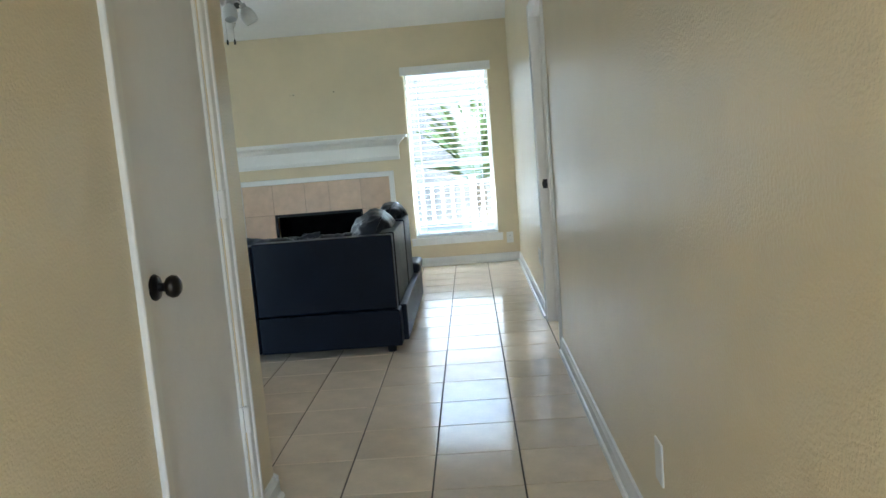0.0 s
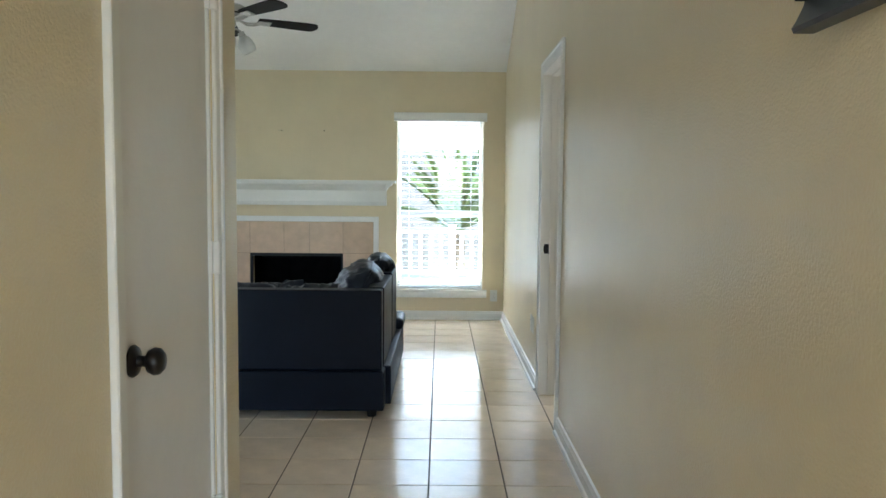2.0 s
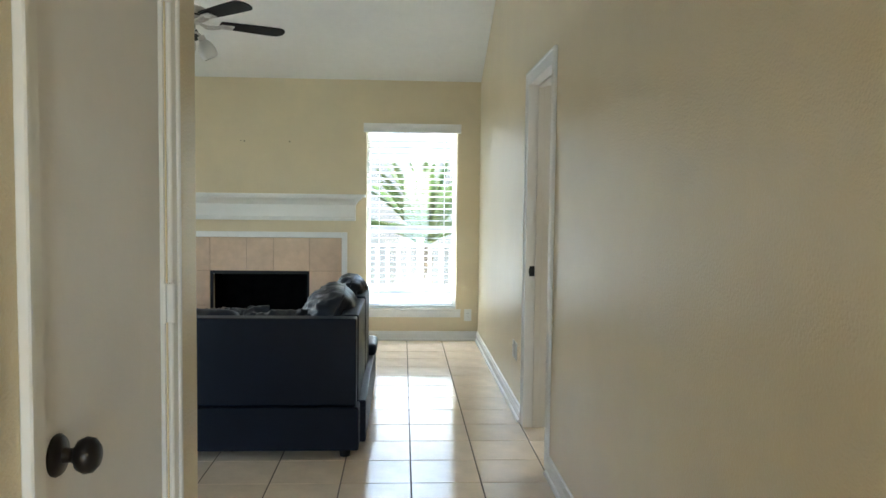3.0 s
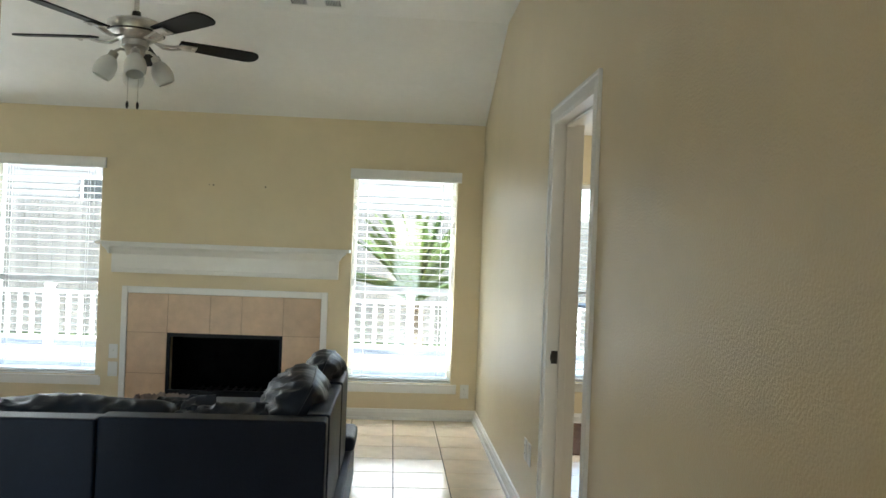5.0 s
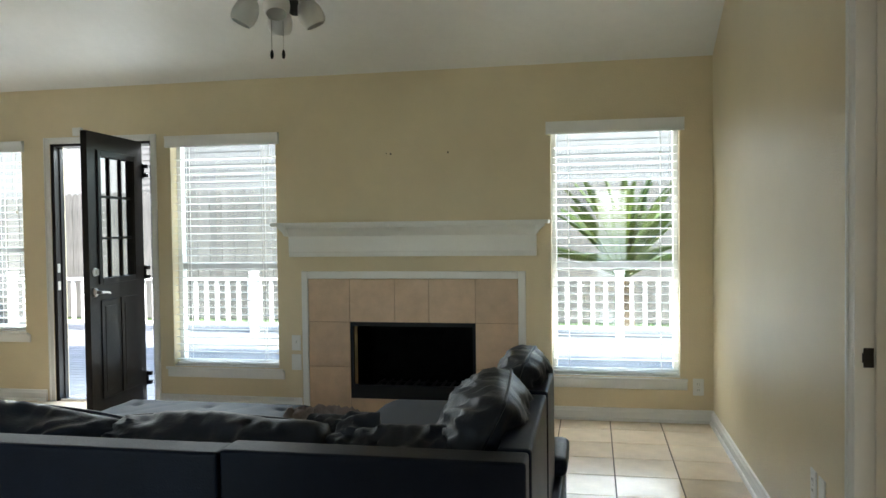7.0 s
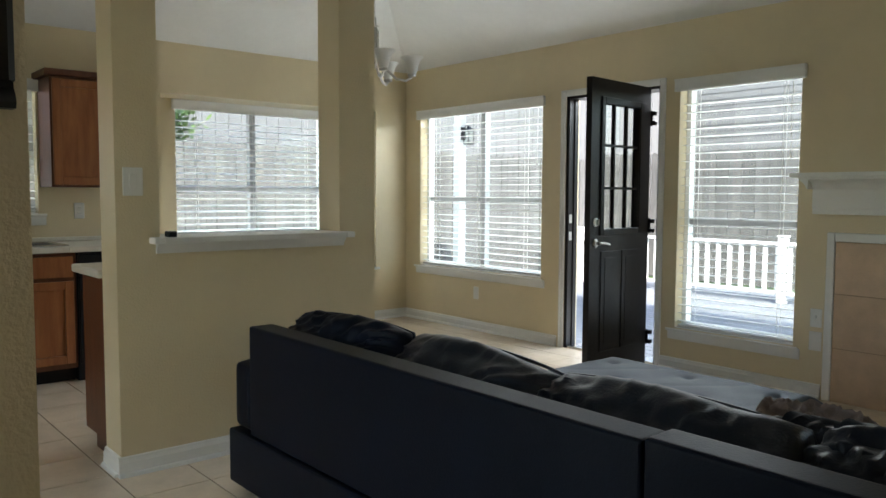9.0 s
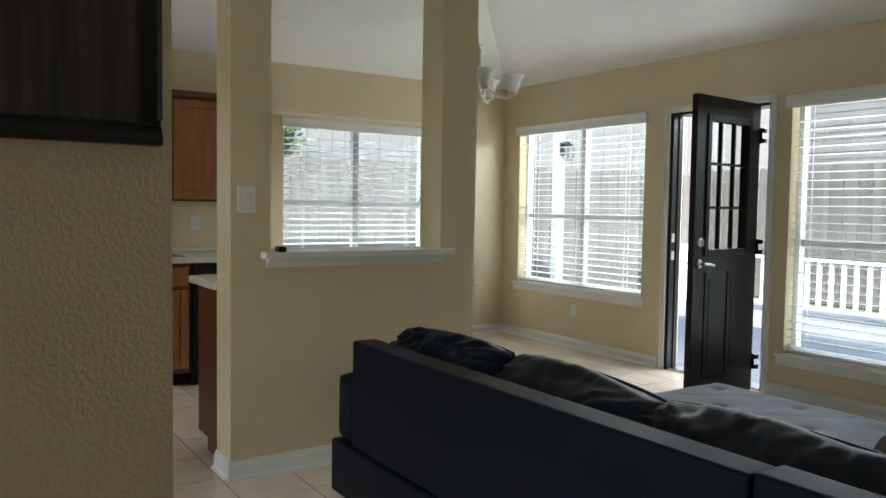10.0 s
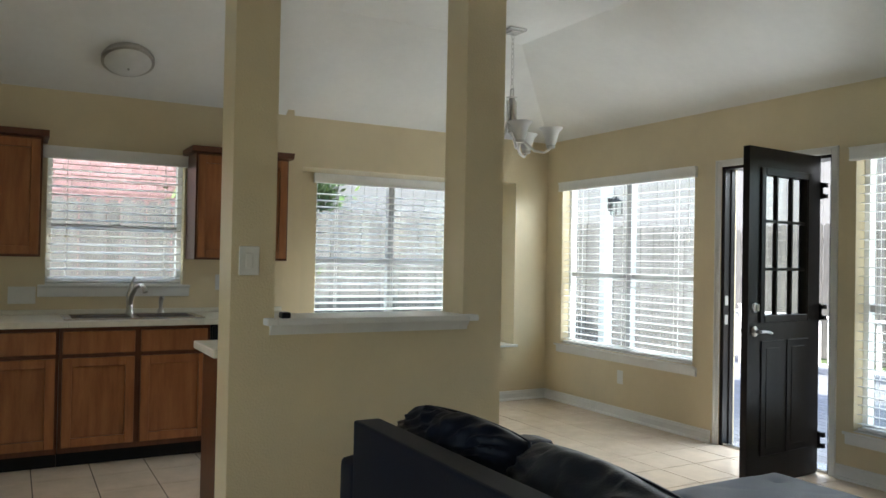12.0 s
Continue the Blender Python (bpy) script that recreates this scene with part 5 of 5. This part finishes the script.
structure("deck_skirt", boxes((-9.3, 3.9, DK1 - 0.02, DK1, -0.56, DZ - 0.161)), M_DECK, "grey wooden skirt under the deck edge", "deck")
# porch railing
rail = thing("porch_railing", (0, RY, DZ), "white painted porch railing with square balusters", "railing")
part("top_rail", boxes((-9.2, 3.8, -0.05, 0.05, 0.79, 0.83, 0.005)), M_WHITEWOOD, rail)
part("bottom_rail", boxes((-9.2, 3.8, -0.03, 0.03, 0.12, 0.16, 0.004)), M_WHITEWOOD, rail)
bal = mesh_of("baluster", boxes((-0.026, 0.026, -0.019, 0.019, 0.1605, 0.7895)), M_WHITEWOOD)
xx = -9.1
while xx < 3.8:
    part("baluster", bal, None, rail, "", None, pose(xx, 0, 0))
    xx += 0.175
for nx in (-9.15, -8.45, -5.0, 0.36, 3.75):
    part("newel", boxes((nx - 0.055, nx + 0.055, -0.056, 0.056, 0.0, 0.90, 0.006), (nx - 0.065, nx + 0.065, -0.066, 0.066, 0.9005, 0.925, 0.004)), M_WHITEWOOD, rail, "square newel post")
for px in (-7.45, 3.6):
    post = thing("porch_post", (px, 10.2, DZ), "white square porch post", "post", "porch posts")
    part("shaft", boxes((-0.058, 0.058, -0.058, 0.058, 0.0, 2.609, 0.006)), M_WHITEWOOD, post)
    part("base_block", boxes((-0.08, 0.08, -0.08, -0.0585, 0.0, 0.14, 0.004), (-0.08, 0.08, 0.0585, 0.08, 0.0, 0.14, 0.004)), M_WHITEWOOD, post)
def corrugated(x0, x1, y0, y1, z0, z1, pitch=0.076, amp=0.012):
    """A corrugated sheet that falls from z0 at y0 to z1 at y1, with thickness."""
    bm = bmesh.new()
    n = int((x1 - x0) / pitch * 8)
    rows = []
    for i in range(n + 1):
        x = x0 + (x1 - x0) * i / n
        w = amp * math.sin(2 * math.pi * (x - x0) / pitch)
        rows.append([bm.verts.new((x, y, z + w + d)) for y, z in ((y0, z0), (y1, z1)) for d in (0, 0.002)])
    for a, b in zip(rows, rows[1:]):
        bm.faces.new((a[0], b[0], b[2], a[2]))
        bm.faces.new((a[1], a[3], b[3], b[1]))
        bm.faces.new((a[2], b[2], b[3], a[3]))
        bm.faces.new((a[0], a[1], b[1], b[0]))
    return bm


cover = structure("porch_roof", corrugated(-7.6, 4.0, YB + 0.31, 10.42, 2.78, 2.645), M_SHEET, "milky corrugated plastic patio cover", "porch roof", 60)
for rx in np.arange(-7.2, 4.0, 1.22):
    part("rafter", extrude_profile([(YB + 0.31, 2.66), (10.38, 2.525), (10.38, 2.622), (YB + 0.31, 2.762)], float(rx), float(rx) + 0.045, "x"), M_WHITEWOOD, cover, "white painted rafter")
structure("porch_beam", boxes((-7.6, 4.0, 10.14, 10.26, 2.41, 2.519)), M_WHITEWOOD, "white painted porch beam", "beam")


def lantern(m, label):
    t = thing("wall_lantern", m, label, "lantern", "porch lanterns")
    part("back_plate", boxes((-0.04, 0.04, -0.012, 0.0, -0.08, 0.08, 0.004)), M_LANTERN, t)
    part("arm", tube([(0, -0.01, 0.04), (0, -0.06, 0.10), (0, -0.11, 0.08)], 0.008, 8), M_LANTERN, t, "", 60)
    part("roof", lathe([(0, 0.10), (0.012, 0.085), (0.07, 0.03), (0.072, 0.022), (0, 0.022)], 4, None, pose(0, -0.11, 0, 0, 0, 45)), M_LANTERN, t)
    cg = part("cage", boxes(*[(x - 0.004, x + 0.004, y - 0.114, y - 0.106, -0.13, 0.022) for x in (-0.045, 0.045) for y in (-0.045, 0.045)], (-0.05, 0.05, -0.16, -0.06, -0.14, -0.1305)), M_LANTERN, t)
    part("glass", boxes((-0.041, 0.041, -0.151, -0.069, -0.13, 0.021)), M_GLASS, cg)


lantern(pose(-7.45 + 0.06, 10.2, 2.02, 0, 0, 90), "black iron lantern on a porch post")
lantern(pose(-0.315, YB + 0.165, 1.82, 0, 0, 180), "black iron lantern beside the window")

# fences of separate boards
def fence(name, m, length, height, label, lower=-0.55):
    f = thing(name, m, label, "fence")
    me = [mesh_of("board", boxes((0.002, 0.138, -0.01, 0.01, 0.03, height - 0.03 - d), (0.025, 0.115, -0.0101, 0.0101, height - 0.03 - d, height - d)), M_FENCE) for d in (0, 0.012, 0.022)]
    n = int(length / 0.142)
    for i in range(n):
        part("board", me[(i * 7) % 3], None, f, "", None, pose(i * 0.142, 0, 0, 0, 0.25 * math.sin(i * 3.3)))
    for z in (0.35, height * 0.55, height - 0.35):
        part("rail", boxes((0, length, 0.0115, 0.05, z - 0.045, z + 0.045)), M_FENCE, f)
    return f


fence("wood_fence", pose(-14.5, 18.2, -0.55), 22.5, 2.75, "tall weathered cedar board fence across the yard")
fence("wood_fence", pose(-9.75, 2.0, -0.55, 0, 0, 90), 14.0, 2.5, "weathered cedar fence beside the house")

# pale house behind the back fence
bh = thing("neighbour_house", (-3.5, 24.0, -0.55), "pale sided neighbour house behind the back fence", "house")
part("wall", boxes((-11.0, 6.0, 0.02, 5.0, 0, 6.0)), M_SIDING, bh, "pale grey siding")
lap = mesh_of("siding_board", extrude_profile([(0.0, 0.0), (-0.022, 0.0), (-0.006, 0.178), (0.0, 0.178)], -11.0, 6.0, "x"), M_SIDING)
for k in range(33):
    part("siding_board", lap, None, bh, "", None, pose(0, 0.019, 0.05 + k * 0.18))
for wx in (-4.6,):
    wnd = part("window", boxes((wx - 0.5, wx - 0.44, -0.04, 0.0, 2.4, 3.7), (wx + 0.44, wx + 0.5, -0.04, 0.0, 2.4, 3.7), (wx - 0.44, wx + 0.44, -0.04, 0.0, 2.4, 2.46), (wx - 0.44, wx + 0.44, -0.04, 0.0, 3.64, 3.7), (wx - 0.44, wx + 0.44, -0.035, 0.0, 3.02, 3.07)), M_WHITEWOOD, bh, "white framed window")
    part("pane", boxes((wx - 0.44, wx + 0.44, -0.015, -0.008, 2.46, 3.64)), M_DARKGLASS, wnd)
part("roof", extrude_profile([(-0.5, 6.0), (5.4, 6.0), (2.5, 7.8)], -11.4, 6.4, "x"), M_ROOF, bh, "grey shingled roof")
vh = thing("neighbour_house", (-11.7, 8.4, -0.55), "pale house of upright boards beyond the side fence", "house")
part("wall", boxes((-5.0, -0.022, 0.0, 13.0, 0, 4.9)), M_SIDING, vh, "pale grey boarded wall")
vb = mesh_of("siding_board", boxes((-0.0215, 0.0, 0.004, 0.216, 0.02, 4.88)), M_SIDING)
for k in range(59):
    part("siding_board", vb, None, vh, "", None, pose(0.003 * (k % 2), k * 0.22, 0))
part("roof", extrude_profile([(-5.4, 4.9), (0.45, 4.9), (-2.4, 6.6)], -0.4, 13.4, "y"), M_ROOF, vh, "grey shingled roof")
# neighbour's brick house beyond the kitchen window
nb = thing("neighbour_house", (-11.6, 4.0, -0.55), "red brick neighbour house beyond the fence", "house")
part("wall", boxes((-4.0, -0.02, -5.0, 2.6, 0, 4.6)), M_MORTAR, nb, "pale mortar behind red bricks")
part("roof", extrude_profile([(-4.4, 4.6), (0.5, 4.6), (-1.9, 6.2)], -5.4, 3.0, "y"), M_ROOF, nb, "grey shingled roof")
# the bricks in sight, one by one, and the rest of the face joined
bk = mesh_of("brick", boxes((-0.02, 0.0, 0.0, 0.205, 0.0, 0.062, 0.004)), M_BRICK)
courses, cnt = [], 0
for r in range(64):
    for c in range(36):
        y = -5.0 + c * 0.215 + (0.1075 if r % 2 else 0)
        zz = r * 0.0725
        if y + 0.205 > 2.6 or zz > 4.5:
            continue
        if 38 <= r < 58 and -0.9 < y < 2.0 and cnt < 300:
            part("brick", bk, None, nb, "", None, pose(0, y, zz))
            cnt += 1
        else:
            courses.append((-0.02, 0.0, y, y + 0.205, zz, zz + 0.062))
tagged(part("brickwork", boxes(*courses), M_BRICK, nb, "red brick courses"), "", "", "", "stuff")

# sago palm
palm = thing("sago_palm", (0.49, 15.35, -0.55), "sago palm with stiff arching sunlit fronds in the yard", "palm")
part("trunk", tube([(0, 0, 0), (0.02, 0, 0.3), (0.0, 0.02, 0.6), (0.0, 0.01, 0.85), (-0.02, 0, 1.08)], [0.16, 0.14, 0.13, 0.15, 0.11], 14), M_TRUNK, palm, "shaggy brown trunk", 60)


def frond_mesh(length, lift, droop, seed):
    """One stiff feather frond: a tapering midrib and two close rows of narrow leaflets held in a shallow V."""
    bm = bmesh.new()
    rnd = random.Random(seed)
    pts, n = [Vector((0, 0, 0))], 16
    for k in range(n):
        a = radians(lift - droop * (k / n) ** 1.6)
        pts.append(pts[-1] + Vector((math.cos(a), 0, math.sin(a))) * (length / n))
    tube(pts, [0.014 * (1 - 0.75 * k / n) for k in range(n + 1)], 5, bm)
    for k in range(58):
        s = 0.14 + 0.86 * k / 58
        i = min(n - 1, int(s * n))
        p = pts[i].lerp(pts[i + 1], s * n - i)
        d = (pts[i + 1] - pts[i]).normalized()
        up = Vector((0, 1, 0)).cross(d)
        ll = 0.15 * math.sin(math.pi * (0.16 + 0.76 * s)) + 0.02
        for sd in (-1, 1):
            t = (d * 0.75 + Vector((0, sd, 0)) - up * 0.45).normalized()
            e = p + t * ll * rnd.uniform(0.88, 1.08)
            w = d * 0.013
            o = up * 0.0015
            m1, m2 = p.lerp(e, 0.55) - w * 0.8, p.lerp(e, 0.55) + w * 0.8
            v = [bm.verts.new(q) for q in (p - w, p + w, m2, e, m1)]
            u = [bm.verts.new(q + o) for q in (p - w, p + w, m2, e, m1)]
            bm.faces.new(v)
            bm.faces.new(u[::-1])
    return bm


FRONDS = [mesh_of("frond", frond_mesh(1.62, 84, 16, 1), M_PALM), mesh_of("frond", frond_mesh(1.68, 70, 22, 2), M_PALM), mesh_of("frond", frond_mesh(1.60, 52, 26, 3), M_PALM), mesh_of("frond", frond_mesh(1.45, 30, 34, 4), M_PALM)]
rnd = random.Random(5)
for k in range(34):
    part("frond", FRONDS[0 if k < 5 else 1 if k < 14 else 2 if k < 25 else 3], None, palm, "feathered green frond" if k == 0 else "", None, pose(-0.02, 0, 1.06, 0, 0, k * 137.5 + rnd.uniform(-9, 9)) @ pose(0, 0, 0, rnd.uniform(-16, 16), rnd.uniform(-5, 5)))


# trees beyond the fences
def tree(m, height, spread, seed, label):
    t = thing("tree", m, label, "tree")
    rnd = random.Random(seed)
    bm = bmesh.new()
    tube([(0, 0, 0), (0.05, 0.02, height * 0.3), (0.02, -0.05, height * 0.6)], [0.2, 0.15, 0.09], 10, bm)
    tips = []
    for k in range(11):
        a = k * 2.4 + rnd.uniform(-0.4, 0.4)
        z0 = height * rnd.uniform(0.3, 0.58)
        r = spread * rnd.uniform(0.45, 1.0)
        tip = Vector((r * math.cos(a), r * math.sin(a), z0 + height * rnd.uniform(0.1, 0.42)))
        base = Vector((0.03, 0, z0))
        mid = base.lerp(tip, 0.5) + Vector((0, 0, 0.1 * height * rnd.random()))
        tube([base, mid, tip], [0.07, 0.045, 0.012], 6, bm)
        tips += [tip, mid, mid.lerp(tip, 0.5)]
    part("trunk", bm, M_BARK, t, "grey-brown trunk and limbs", 60)
    verts, faces = [], []
    for tip in tips:
        for _ in range(230):
            c = tip + Vector([rnd.gauss(0, spread * 0.17) for _ in range(3)])
            n = Vector([rnd.gauss(0, 1) for _ in range(3)]).normalized()
            u = n.orthogonal().normalized() * rnd.uniform(0.05, 0.09)
            v = n.cross(u) * 0.55
            i = len(verts)
            verts += [c - u, c + v, c + u, c - v]
            faces.append((i, i + 1, i + 2, i + 3))
    me = bpy.data.meshes.new("crown")
    me.from_pydata(verts, [], faces)
    me.materials.append(M_LEAF)
    part("crown", me, None, t, "airy green crown of small leaves")


tree(pose(-10.75, 7.0, -0.55), 4.3, 1.25, 13, "small leafy tree behind the side fence")

# grass blades in the strip that shows
rnd = random.Random(3)
verts, faces = [], []
for _ in range(9000):
    x, y = rnd.uniform(-9.5, 5.5), rnd.uniform(14.95, 18.0)
    h, a = rnd.uniform(0.04, 0.10), rnd.uniform(0, 6.28)
    dx, dy = 0.008 * math.cos(a), 0.008 * math.sin(a)
    i = len(verts)
    verts += [(x - dx, y - dy, -0.551), (x + dx, y + dy, -0.551), (x + rnd.uniform(-0.03, 0.03), y + rnd.uniform(-0.03, 0.03), -0.55 + h)]
    faces.append((i, i + 1, i + 2))
me = bpy.data.meshes.new("grass")
me.from_pydata(verts, [], faces)
me.materials.append(M_BLADEG)
tagged(new("grass", me), "short green grass blades on the lawn", "grass", "", "stuff")

# patio table in the yard of the side room
pt = thing("patio_table", (2.62, 10.9, DZ), "tall dark metal patio table on the deck", "table")
part("tabletop", lathe([(0, 1.06), (0.38, 1.06), (0.39, 1.045), (0.38, 1.03), (0, 1.03)], 32), M_LANTERN, pt, "", 40)
for k in range(4):
    a = radians(45 + 90 * k)
    part("leg", tube([(0.22 * math.cos(a), 0.22 * math.sin(a), 1.03), (0.26 * math.cos(a), 0.26 * math.sin(a), 0.5), (0.33 * math.cos(a), 0.33 * math.sin(a), 0.0)], 0.014, 8), M_LANTERN, pt)

# thin brown strip over the tile at the side room's far end
structure("carpet", boxes((XR + 0.13, 3.53, 7.45, YB - 0.018, -0.003, 0.009, 0.003)), M_BROWNSTRIP, "brown strip across the side room floor", "carpet")

# ---- floor tiles ----
TX, TY = 0.335, 0.3225
OX0, OY0 = 0.115, 3.072
gap = 0.006
floor_ob = bpy.data.objects["floor"]
tile_me = mesh_of("tile", boxes((gap / 2, TX - gap / 2, gap / 2, TY - gap / 2, -0.010, 0.0, 0.0015)), M_TILE)
near, far = [], []
for i in range(-21, 11):
    for j in range(-17, 17):
        x, y = OX0 + i * TX, OY0 + j * TY
        if x > 3.54 or x + TX < XL or y > YB or y + TY < HALL_S:
            continue
        (near if -1.35 < x < 0.82 and 1.6 < y < YB and len(near) < 300 else far).append((x, y))
for x, y in near:
    part("tile", tile_me, None, floor_ob, "", None, pose(x, y, 0))
specs = []
for x, y in far:
    x1, y1 = min(x + TX, 3.6), min(y + TY, YB + 0.03)
    specs.append((x + gap / 2, x1 - gap / 2, y + gap / 2, y1 - gap / 2, -0.010, 0.0))
tagged(part("tile_field", boxes(*specs), M_TILE, floor_ob, "beige ceramic floor tiles"), "", "", "", "stuff")
